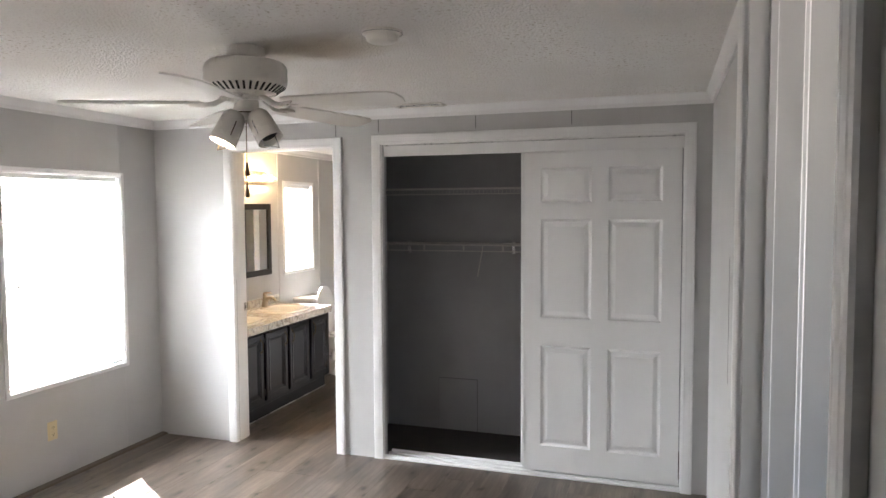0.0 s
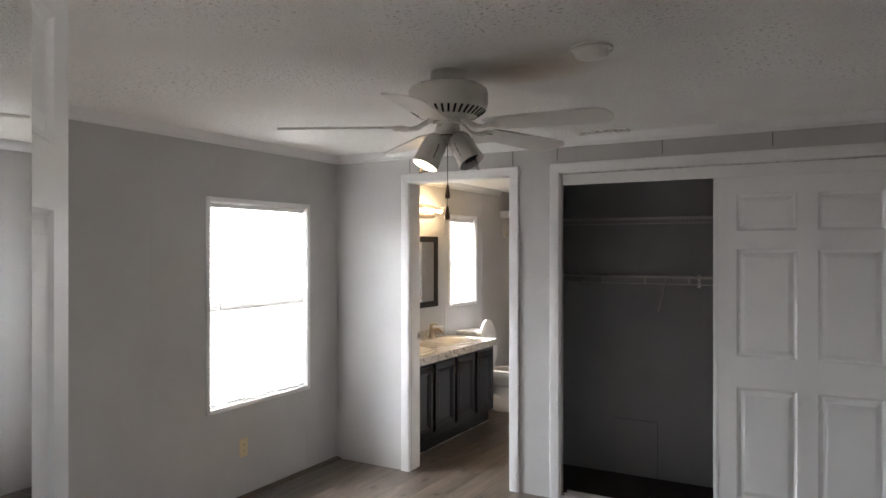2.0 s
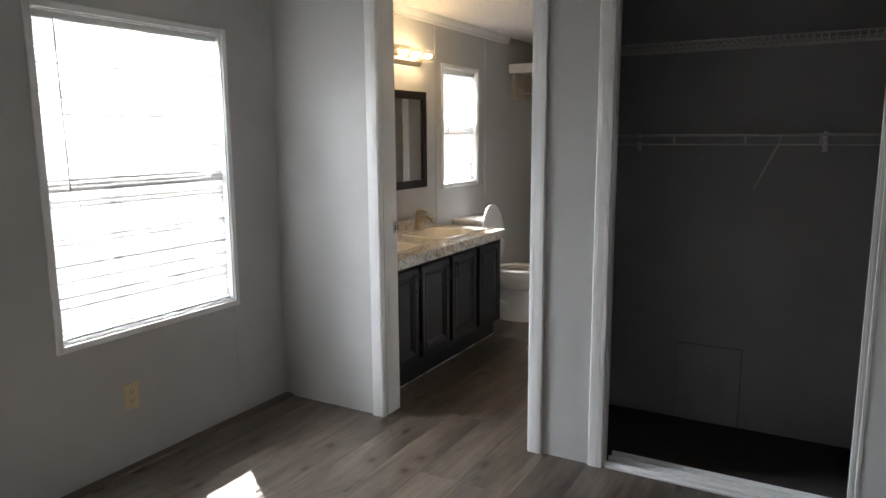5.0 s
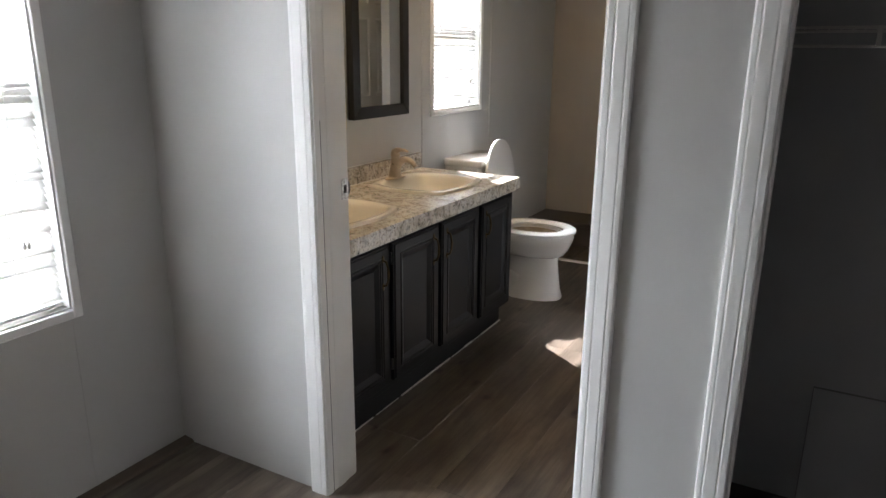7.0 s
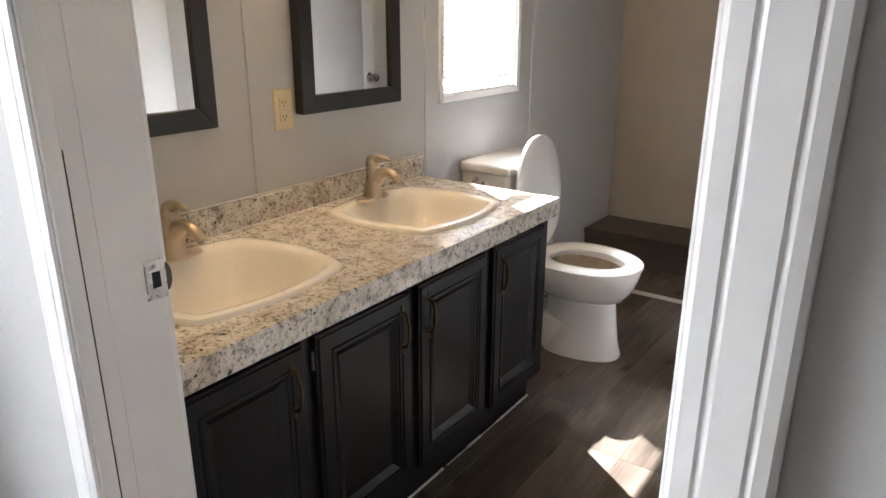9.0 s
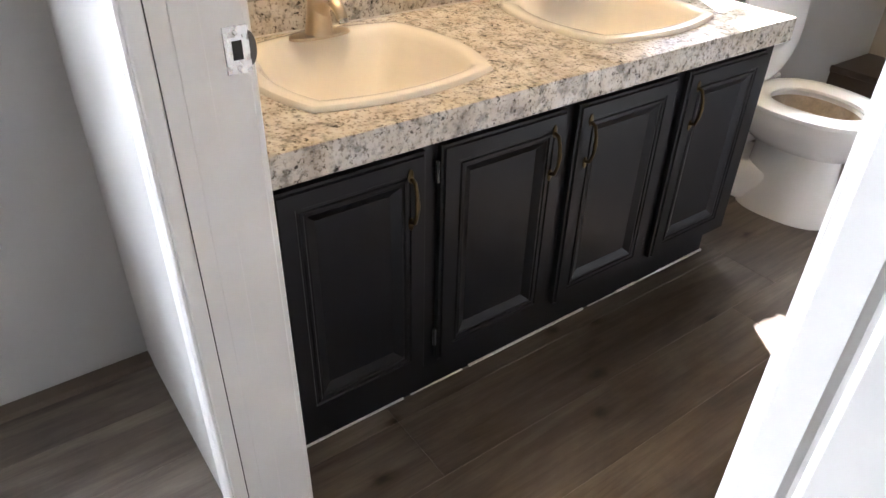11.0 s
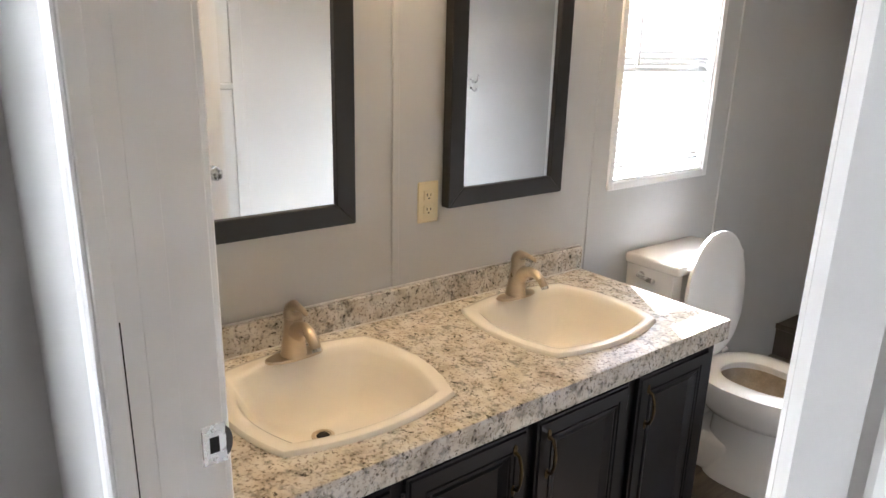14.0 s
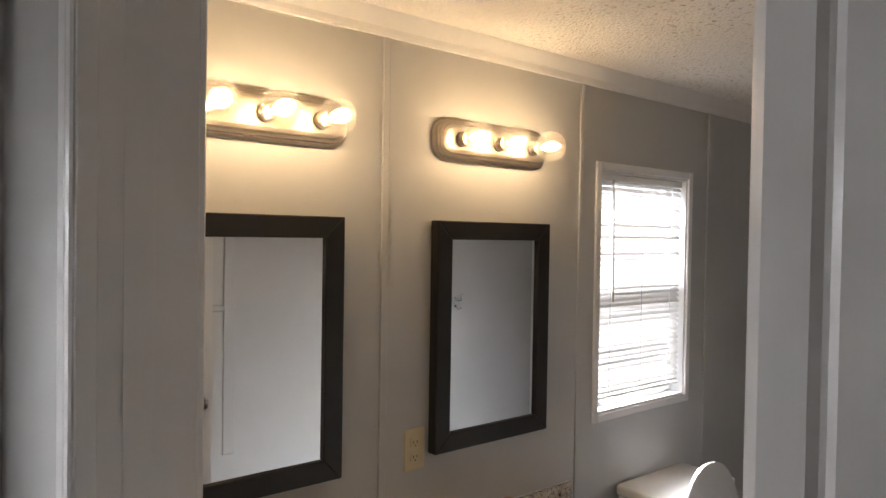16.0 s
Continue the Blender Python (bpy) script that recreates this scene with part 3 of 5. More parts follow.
# bathroom doorway
door_1 = thing("door_1", (-2.41, YN, 0), "white cased bathroom doorway with a worn jamb", "doorway", kind="structure")
casing_parts(door_1, -2.789, -2.020, 2.024, YN)
casing_parts(door_1, -2.789, -2.020, 2.024, YN2, (0, 1, 0))
bm = bmesh.new()
box(bm, -2.803, -2.785, YN - 0.003, YN2 + 0.003, 0, 2.02, 0.002)
jl = part("jamb", bm, JAMB, door_1)
bm = bmesh.new()
box(bm, -2.025, -2.007, YN - 0.003, YN2 + 0.003, 0, 2.02, 0.002)
part("jamb", bm, JAMB, door_1)
bm = bmesh.new()
box(bm, -2.803, -2.007, YN - 0.003, YN2 + 0.003, 2.02, 2.038, 0.002)
part("jamb_head", bm, JAMB, door_1)
for x0, x1, z0, z1 in ((-2.785, -2.7838, 0, 2.02), (-2.0262, -2.025, 0, 2.02), (-2.7838, -2.0262, 2.0188, 2.02)):
    bm = bmesh.new()
    box(bm, x0, x1, 4.082, 4.116, z0, z1, 0.0005, 2)
    part("door_stop", bm, JAMB, door_1)
bm = bmesh.new()
box(bm, -2.7855, -2.783, 4.139, 4.172, 0.910, 0.970, 0.001)
plate = part("strike_plate", bm, STEEL, door_1, "painted steel strike plate")
bm = bmesh.new()
k = 10
for i in range(k):
    t0, t1 = math.pi * i / k, math.pi * (i + 1) / k
    vs = [bm.verts.new((-2.784 - d, 4.171 + 0.010 * math.sin(t), 0.940 - 0.022 * math.cos(t))) for d in (0, 0.003) for t in (t0, t1)]
    ws = [bm.verts.new((-2.784 - d, 4.171, 0.940 - 0.022 * math.cos(t))) for d in (0, 0.003) for t in (t0, t1)]
    bm.faces.new((vs[0], vs[1], ws[1], ws[0]))
    bm.faces.new((vs[2], ws[2], ws[3], vs[3]))
    bm.faces.new((vs[0], vs[2], vs[3], vs[1]))
part("lip", bm, SHADED_STEEL, plate, "curved strike lip, shade put into its dark colour")
bm = bmesh.new()
box(bm, -2.785, -2.7825, 4.149, 4.162, 0.928, 0.952)
part("latch_hole", bm, BLACK_IN, plate)
for z in (0.918, 0.962):
    bm = bmesh.new()
    lathe(bm, [(0.0, 0), (0.0035, 0), (0.0025, 0.001), (0, 0.0012)], segs=10,
          m=Matrix.Translation((-2.783, 4.155, z)) @ Matrix.Rotation(radians(90), 4, "Y"))
    part("screw", bm, STEEL, plate)
bm = bmesh.new()
box(bm, -2.7895, -2.7838, YN - 0.008, 4.0555, 0.0, 2.02, 0.0015)
part("casing_return", bm, WHITE, door_1)
bm = bmesh.new()
box(bm, -2.7870, -2.7845, 4.0555, 4.0572, 0.0, 1.14)
part("crack", bm, BLACK_IN, door_1, "dark open crack between casing and jamb")

bath_door = door_leaf("bathroom_door", "white six-panel bathroom door standing wide open", 0.735, 1.985)
door_knob(bath_door, 0.675, 0.018, 0.915, 1)
for z in (0.22, 1.0, 1.78):
    bm = bmesh.new()
    tube(bm, [(-0.006, -0.02, z - 0.045), (-0.006, -0.02, z + 0.045)], 0.006, 10)
    part("hinge", bm, STEEL, bath_door)
bath_door.matrix_basis = pose(-2.012, 4.215, 0.008, 0, 0, 88.5)

# closet opening, tracks and sliding doors
door_2 = thing("door_2", (-0.775, YN, 0), "white cased closet opening with sliding door tracks", "closet", kind="structure")
casing_parts(door_2, -1.683, 0.137, 2.030, YN)
for x0, x1 in ((-1.683, -1.677), (0.133, 0.139)):
    bm = bmesh.new()
    box(bm, x0, x1, YN - 0.002, YN + 0.030, 0.006, 2.034, 0.001)
    part("jamb", bm, JAMB, door_2)
bm = bmesh.new()
box(bm, -1.677, 0.133, YN - 0.002, YN + 0.030, 2.028, 2.034)
part("jamb_head", bm, JAMB, door_2)
bm = bmesh.new()
box(bm, -1.668, 0.133, 4.048, 4.056, 1.955, 2.021, 0.001)
part("fascia", bm, WHITE, door_2, "white metal track fascia")
bm = bmesh.new()
for y in (4.060, 4.105, 4.150):
    box(bm, -1.677, 0.133, y, y + 0.004, 1.985, 2.027)
part("top_track", bm, STEEL, door_2)
bm = bmesh.new()
box(bm, -1.677, 0.133, 4.035, 4.165, 0.0, 0.012, 0.002)
for y in (4.045, 4.10, 4.155):
    box(bm, -1.677, 0.133, y, y + 0.005, 0.012, 0.028, 0.001)
part("bottom_track", bm, WHITE, door_2, "scuffed white bottom track")

slider = door_leaf("sliding_door", "white six-panel sliding closet door, half closing the closet", 0.897, 1.935, 0.87)
bm = bmesh.new()
box(bm, -0.006, 0.004, -0.021, 0.021, 0, 1.935, 0.001)
part("edge_trim", bm, WHITE, slider)
slider.matrix_basis = pose(-0.770, 4.083, 0.03)
slider2 = copy_thing(slider, pose(-0.790, 4.130, 0.03))
tagged(slider2, "white six-panel sliding closet door behind the first")

# entry doorway beside the camera's start
door_3 = thing("door_3", (DX0, 0.91, 0), "white cased entry doorway to the next room", "doorway", kind="structure")
for y0, y1, ys in ((1.286, 1.304, 1.281), (0.557, 0.575, 0.575)):
    bm = bmesh.new()
    box(bm, DX0 - 0.004, DX1 + 0.004, y0, y1, 0, 2.06, 0.002)
    part("jamb", bm, JAMB, door_3)
    bm = bmesh.new()
    box(bm, DX0 + 0.030, DX0 + 0.044, ys, ys + 0.005, 0, 2.05, 0.0015)
    part("door_stop", bm, JAMB, door_3)
bm = bmesh.new()
box(bm, DX0 - 0.004, DX1 + 0.004, 0.575, 1.286, 2.042, 2.06, 0.002)
part("jamb_head", bm, JAMB, door_3)
for x, out in ((DX0, -1), (DX1, 1)):
    for name, p0, p1, ac, m0, m1 in (
            ("casing_leg", (x, 1.292, 0), (x, 1.292, 2.048), (0, 1, 0), 0, 1),
            ("casing_leg", (x, 0.569, 0), (x, 0.569, 2.048), (0, -1, 0), 0, 1),
            ("casing_head", (x, 0.569, 2.048), (x, 1.292, 2.048), (0, 0, 1), 1, 1)):
        bm = bmesh.new()
        strip(bm, CASING, p0, p1, ac, (out, 0, 0), m0, m1)
        part(name, bm, WHITE, door_3)

hall_door = door_leaf("hall_door", "white six-panel door, closed, in the next room", 0.76, 1.98)
door_knob(hall_door, 0.06, -0.018, 0.93, -1)
hall_door.matrix_basis = pose(0.60, 3.985, 0.004)
door_4 = thing("door_4", (0.98, 4.0, 0), "white casing round the closed hall door", "doorway", kind="structure")
casing_parts(door_4, 0.595, 1.365, 2.0, 3.966)

back_bath_door = door_leaf("back_bath_door", "white six-panel door, closed, at the bathroom's far end", 0.76, 2.0)
door_knob(back_bath_door, 0.06, 0.018, 0.93, 1)
back_bath_door.matrix_basis = pose(-1.825, 7.07, 0.006, 0, 0, 90)

# the open door with a mirror fixed on it
mdoor = door_leaf("mirrored_door", "white door standing open with a long mirror clipped on", 0.74, 2.045)
bm = bmesh.new()
box(bm, 0.06, 0.50, -0.0225, -0.0185, 0.30, 1.93)
mp = part("mirror", bm, MIRROR, mdoor, "long frameless mirror")
for x, z in ((0.16, 1.93), (0.40, 1.93), (0.16, 0.30), (0.40, 0.30)):
    bm = bmesh.new()
    box(bm, x - 0.012, x + 0.012, -0.027, -0.0185, z - 0.012, z + 0.012, 0.003)
    part("clip", bm, STEEL, mp)
mdoor.matrix_basis = pose(-0.872, 0.170, 0.008, 0, 0, 135.8)

# ---- windows ----


def window(name, y0, y1, z0, z1, cols, rows, label):
    """A vinyl single-hung window with a flat inner frame, two sashes, bars and panes."""
    ob = thing(name, (XW, (y0 + y1) / 2, z0), label, "window", kind="structure")
    f, x0, x1 = 0.028, XW - 0.004, XW + 0.008
    for n, a, b_, c, d in (("frame_side", y0 - f, y0, z0 - f, z1 + f), ("frame_side", y1, y1 + f, z0 - f, z1 + f),
                           ("frame_head", y0, y1, z1, z1 + f), ("frame_sill", y0, y1, z0 - f, z0)):
        b = bmesh.new()
        box(b, x0, x1, a, b_, c, d, 0.003)
        part(n, b, VINYL, ob)
    for n, a, b_, c, d in (("reveal", y0, y0 + 0.006, z0, z1), ("reveal", y1 - 0.006, y1, z0, z1),
                           ("reveal", y0 + 0.006, y1 - 0.006, z1 - 0.006, z1), ("reveal", y0 + 0.006, y1 - 0.006, z0, z0 + 0.006)):
        b = bmesh.new()
        box(b, -3.55, XW - 0.002, a, b_, c, d)
        part(n, b, VINYL, ob)
    zm = (z0 + z1) / 2
    for x, c, d in ((-3.498, z0, zm + 0.022), (-3.520, zm - 0.022, z1)):
        for a, b_, e, g in ((y0, y0 + 0.035, c, d), (y1 - 0.035, y1, c, d), (y0 + 0.035, y1 - 0.035, c, c + 0.035), (y0 + 0.035, y1 - 0.035, d - 0.035, d)):
            b = bmesh.new()
            box(b, x, x + 0.014, a, b_, e, g, 0.002)
            part("sash", b, VINYL, ob)
        b = bmesh.new()
        box(b, x + 0.005, x + 0.008, y0 + 0.035, y1 - 0.035, c + 0.035, d - 0.035)
        g = part("pane", b, GLASS, ob)
        g.visible_shadow = False
        if c == z0:
            for i in range(1, cols):
                y = y0 + (y1 - y0) * i / cols
                b = bmesh.new()
                box(b, x + 0.009, x + 0.012, y - 0.008, y + 0.008, c + 0.035, d - 0.035)
                part("glazing_bar", b, VINYL, ob)
            for i in range(1, rows):
                z = c + (d - c) * i / rows
                b = bmesh.new()
                box(b, x + 0.0095, x + 0.0125, y0 + 0.035, y1 - 0.035, z - 0.008, z + 0.008)
                part("glazing_bar", b, VINYL, ob)
    return ob


window("window_1", *WIN1, 3, 2, "white vinyl bedroom window with daylight behind it")
window("window_2", *WIN2, 1, 1, "white vinyl bathroom window with daylight behind it")
# added out of view, goes with the fill lamp
window("window_added", *WIN_ADDED, 3, 2, "white vinyl bedroom window near the entry")


def blind(y0, y1, z0, z1, drop, wand, lean, label):
    """A mini blind: head rail, slats, bottom rail, wand and cords."""
    ob = thing("window_blind", (XW - 0.03, (y0 + y1) / 2, z0 + drop), label, "blind")
    y0, y1, xc = y0 + 0.012, y1 - 0.012, XW - 0.028
    b = bmesh.new()
    box(b, xc - 0.013, xc + 0.013, y0, y1, z1 - 0.034, z1 - 0.008, 0.003)
    part("head_rail", b, VINYL, ob)
    b = bmesh.new()
    box(b, xc - 0.013, xc + 0.013, y0, y1, z0 + drop, z0 + drop + 0.012, 0.004)
    part("bottom_rail", b, VINYL, ob)
    b = bmesh.new()
    w, sag = 0.0125, 0.002
    xs = [-w, -w / 2, 0, w / 2, w]
    zs = [0, sag * 0.75, sag, sag * 0.75, 0]
    va = [b.verts.new((x, y0, z)) for x, z in zip(xs, zs)]
    vb = [b.verts.new((x, y1, z)) for x, z in zip(xs, zs)]
    for i in range(4):
        b.faces.new((va[i], va[i + 1], vb[i + 1], vb[i]))
    bmesh.ops.solidify(b, geom=b.faces[:], thickness=0.0004)
    me = mesh_of("slat", b, SLAT)
    z, top, k = z0 + drop + 0.026, z1 - 0.04, 0
    rnd = random.Random(5)
    while z < top:
        piece("slat", me, ob, Matrix.Translation((xc, 0, z)) @ Matrix.Rotation(radians(lean + rnd.uniform(-0.3, 0.3)), 4, "Y"))
        z += 0.0205
    for f in (0.14, 0.5, 0.86):
        b = bmesh.new()
        y = y0 + (y1 - y0) * f
        tube(b, [(xc + 0.0135, y, z0 + drop + 0.01), (xc + 0.0135, y, z1 - 0.02)], 0.0008, 5)
        part("cord", b, VINYL, ob)
    b = bmesh.new()
    yw = y0 + 0.075
    tube(b, [(xc + 0.018, yw, z1 - 0.03), (xc + 0.022, yw + 0.004, z1 - wand)], 0.0035, 6)
    part("wand", b, WIRE, ob, "clear plastic tilt wand")
    b = bmesh.new()
    yc, ze = y1 - 0.075, z1 - (z1 - z0) * 0.82
    tube(b, [(xc + 0.016, yc, z1 - 0.03), (xc + 0.018, yc - 0.006, ze)], 0.001, 5)
    lc = part("lift_cord", b, VINYL, ob)
    for dy in (-0.006, 0.006):
        b = bmesh.new()
        lathe(b, [(0, 0), (0.005, 0.002), (0.006, 0.012), (0.002, 0.026), (0, 0.027)], (xc + 0.018, yc + dy - 0.006), 10, Matrix.Translation((0, 0, ze - 0.026)))
        part("tassel", b, VINYL, lc)


blind(*WIN1, 0.012, 0.66, 47, "white mini blind lowered over the bright bedroom window")
# blind for the added, unseen window
blind(*WIN_ADDED, 0.012, 0.66, 47, "white mini blind lowered over the added, unseen window")
blind(*WIN2, 0.040, 0.46, 47, "white mini blind lowered over the bright bathroom window")

# ---- bedroom things ----


def outlet(name, y, z, label, x=XW, duplex=True):
    ob = thing(name, (x, y, z), label, "outlet")
    b = bmesh.new()
    box(b, x + 0.0005, x + 0.006, y - 0.035, y + 0.035, z - 0.057, z + 0.057, 0.003)
    part("cover_plate", b, ALMOND, ob)
    for dz in (-0.020, 0.020):
        b = bmesh.new()
        box(b, x + 0.006, x + 0.0085, y - 0.017, y + 0.017, z + dz - 0.014, z + dz + 0.014, 0.002)
        r = part("receptacle", b, ALMOND, ob)
        for dy, h in ((-0.006, 0.004), (0.006, 0.0035)):
            b = bmesh.new()
            box(b, x + 0.0083, x + 0.0090, y + dy - 0.0012, y + dy + 0.0012, z + dz + 0.001 - h, z + dz + 0.001 + h)
            part("slot", b, ALMOND_DARK, r)
        b = bmesh.new()
        box(b, x + 0.0083, x + 0.0090, y - 0.002, y + 0.002, z + dz - 0.011, z + dz - 0.007)
        part("slot", b, ALMOND_DARK, r)
    return ob


outlet("wall_outlet", 3.100, 0.312, "almond plastic wall outlet below the bedroom window")
outlet("wall_outlet", 4.992, 1.050, "almond plastic wall outlet between the bathroom mirrors")


def ceiling_fan(cx, cy, turn):
    ob = thing("ceiling_fan", (cx, cy, TOP), "white five-blade ceiling fan with two spot lamps, one lit", "ceiling fan")
    c = (cx, cy)
    b = bmesh.new()
    lathe(b, [(0, TOP), (0.070, TOP), (0.072, TOP - 0.006), (0.072, TOP - 0.032), (0.066, TOP - 0.042), (0.050, TOP - 0.048), (0.048, TOP - 0.056), (0, TOP - 0.056)], c)
    can = part("canopy", b, FAN_WHITE, ob, smooth=True)
    z = 2.197
    b = bmesh.new()
    lathe(b, [(0, z), (0.118, z), (0.140, z - 0.005), (0.152, z - 0.016), (0.157, z - 0.030), (0.157, z - 0.080), (0.150, z - 0.096), (0.112, z - 0.122), (0.07, z - 0.134), (0, z - 0.134)], c, 40)
    motor = part("motor_housing", b, FAN_WHITE, ob, smooth=True)
    b = bmesh.new()
    box(b, -0.021, 0.021, -0.0042, 0.0042, -0.002, 0.002)
    me = mesh_of("vent_slot", b, BLACK_IN)
    for i in range(36):
        piece("vent_slot", me, motor, Matrix.Translation((cx, cy, z - 0.109)) @ Matrix.Rotation(2 * math.pi * i / 36, 4, "Z")
              @ Matrix.Translation((0.131, 0, 0)) @ Matrix.Rotation(radians(-34.4), 4, "Y"))
    zb = z - 0.134
    b = bmesh.new()
    lathe(b, [(0, zb), (0.062, zb), (0.062, zb - 0.012), (0.046, zb - 0.016), (0.048, zb - 0.055), (0.044, zb - 0.062), (0.030, zb - 0.066), (0.034, zb - 0.085), (0.026, zb - 0.100), (0, zb - 0.104)], c)
    part("light_kit_hub", b, FAN_WHITE, ob, smooth=True)
    b = bmesh.new()
    lathe(b, [(0, zb - 0.0615), (0.047, zb - 0.0615), (0.047, zb - 0.0645), (0, zb - 0.0645)], c)
    part("ring", b, BRASS, ob)
    # blades with irons
    b = bmesh.new()
    ys = [(0.175, 0.048), (0.20, 0.056), (0.35, 0.063), (0.56, 0.070), (0.625, 0.066), (0.650, 0.046), (0.660, 0.0)]
    top = [(x, h) for x, h in ys] + [(x, -h) for x, h in reversed(ys[:-1])]
    loft(b, [[(x, y, 0.0) for x, y in top], [(x, y, 0.006) for x, y in top]])
    blade_me = mesh_of("blade", b, BLADE_WHITE)
    b = bmesh.new()
    tube(b, [(0.045, 0, 0.030), (0.080, 0, 0.020), (0.12, 0, -0.004), (0.155, 0, -0.008), (0.185, 0, -0.004)], [0.012, 0.013, 0.014, 0.012, 0.016], 10, 0.45)
    for s in (-1, 1):
        tube(b, [(0.150, 0, -0.006), (0.175, s * 0.022, -0.005), (0.215, s * 0.026, -0.004)], [0.008, 0.010, 0.009], 8, 0.4)
    iron_me = mesh_of("blade_iron", b, FAN_WHITE, True)
    for i in range(5):
        m = Matrix.Translation((cx, cy, zb - 0.026)) @ Matrix.Rotation(radians(turn + 72 * i), 4, "Z") @ Matrix.Rotation(radians(1.5), 4, "Y")
        piece("blade_iron", iron_me, ob, m)
        piece("blade", blade_me, ob, m @ Matrix.Translation((0, 0, -0.002)) @ Matrix.Rotation(radians(-11), 4, "X"))
    # spot lamps: pointing out and down
    for az, lit in ((-126, True), (-8, False)):
        dip = radians(26 if lit else 33)
        d = Vector((math.cos(radians(az)) * math.sin(dip), math.sin(radians(az)) * math.sin(dip), -math.cos(dip)))
        start = Vector((cx, cy, zb - 0.050)) + Vector((math.cos(radians(az)), math.sin(radians(az)), 0)) * 0.034
        b = bmesh.new()
        tube(b, [Vector((cx, cy, zb - 0.060)), start, start + d * 0.02], 0.008, 10)
        part("arm", b, FAN_WHITE, ob)
        m = Matrix.Translation(start + d * 0.012) @ d.to_track_quat("Z", "Y").to_matrix().to_4x4()
        b = bmesh.new()
        prof = [(0.0, 0.0), (0.018, 0.001), (0.033, 0.008), (0.043, 0.024), (0.047, 0.048), (0.051, 0.132), (0.0515, 0.136), (0.049, 0.136), (0.044, 0.048), (0.032, 0.016), (0.0, 0.014)]
        lathe(b, prof, m=m, segs=28)
        shade = part("shade", b, FAN_WHITE, ob, "white metal spot shade", True)
        b = bmesh.new()
        lathe(b, [(0, 0.095), (0.025, 0.096), (0.0445, 0.104), (0.045, 0.108), (0.033, 0.116), (0, 0.120)], m=m, segs=24)
        # unlit lamp: a near-black dome paints the darkness of its opening
        part("flood_bulb" if lit else "dark_opening", b, SPOT_GLOW if lit else BLACK_IN, shade, smooth=True)
        sd = Vector((-math.sin(radians(az)), math.cos(radians(az)), 0)) * 0.03
        b = bmesh.new()
        e = m @ Vector((0, 0, 0.15)) + Vector((0, 0, -0.012))
        tube(b, [start + sd * 0.4, m @ Vector((0, 0, 0.06)) + sd * 1.75, e + sd * 1.4], 0.0022, 6)
        tube(b, [e + sd * 1.4, e - sd * 1.4], 0.0022, 6)
        tube(b, [start - sd * 0.4, m @ Vector((0, 0, 0.06)) - sd * 1.75, e - sd * 1.4], 0.0022, 6)
        part("wire_guard", b, BRASS if lit else STEEL, shade)
    for dx, dy, zl in ((0.008, -0.018, 1.775), (0.012, -0.026, 1.692)):
        b = bmesh.new()
        tube(b, [(cx + dx, cy + dy, zb - 0.09), (cx + dx, cy + dy, zl + 0.03)], 0.0012, 6)
        ch = part("pull_chain", b, BRASS, ob)
        b = bmesh.new()
        lathe(b, [(0, zl + 0.034), (0.004, zl + 0.032), (0.007, zl + 0.012), (0.010, zl - 0.008), (0.009, zl - 0.020), (0, zl - 0.021)], (cx + dx, cy + dy), 14)
        part("fob", b, WALNUT, ch, "dark wooden pull fob", True)


ceiling_fan(-1.515, 2.316, 70)

# ceiling vent and smoke detector
vent = thing("ceiling_vent", (-1.38, 3.92, TOP), "white metal ceiling register near the closet wall", "vent")
bm = bmesh.new()
box(bm, -1.515, -1.245, 3.875, 3.965, TOP - 0.002, TOP + 0.004)
part("backing", bm, BLACK_IN, vent)
for a in ((-1.535, -1.225, 3.855, 3.877), (-1.535, -1.225, 3.963, 3.985), (-1.535, -1.513, 3.877, 3.963), (-1.247, -1.225, 3.877, 3.963)):
    bm = bmesh.new()
    box(bm, *a, TOP - 0.008, TOP - 0.001, 0.002)
    part("rim", bm, FAN_WHITE, vent)
for i in range(1, 4):
    bm = bmesh.new()
    x = -1.513 + 0.266 * i / 4
    box(bm, x - 0.006, x + 0.006, 3.877, 3.963, TOP - 0.007, TOP - 0.0025)
    part("divider", bm, FAN_WHITE, vent)
for i in range(5):
    bm = bmesh.new()
    y = 3.888 + 0.016 * i
    box(bm, -1.513, -1.247, y - 0.002, y + 0.002, TOP - 0.006, TOP - 0.0022)
    part("slat", bm, STEEL, vent)

det = thing("smoke_detector", (-0.920, 2.262, TOP), "round white smoke detector on the ceiling", "smoke detector")
bm = bmesh.new()
lathe(bm, [(0, TOP), (0.072, TOP), (0.072, TOP - 0.010), (0.060, TOP - 0.016), (0.055, TOP - 0.032), (0.046, TOP - 0.038), (0, TOP - 0.040)], (-0.920, 2.262), 30)
part("housing", bm, FAN_WHITE, det, smooth=True)
bm = bmesh.new()
lathe(bm, [(0, TOP - 0.0088), (0.0723, TOP - 0.0088), (0.0723, TOP - 0.0100), (0, TOP - 0.0100)], (-0.920, 2.262), 30)
part("seam", bm, SEAM, det)

# ---- closet ----


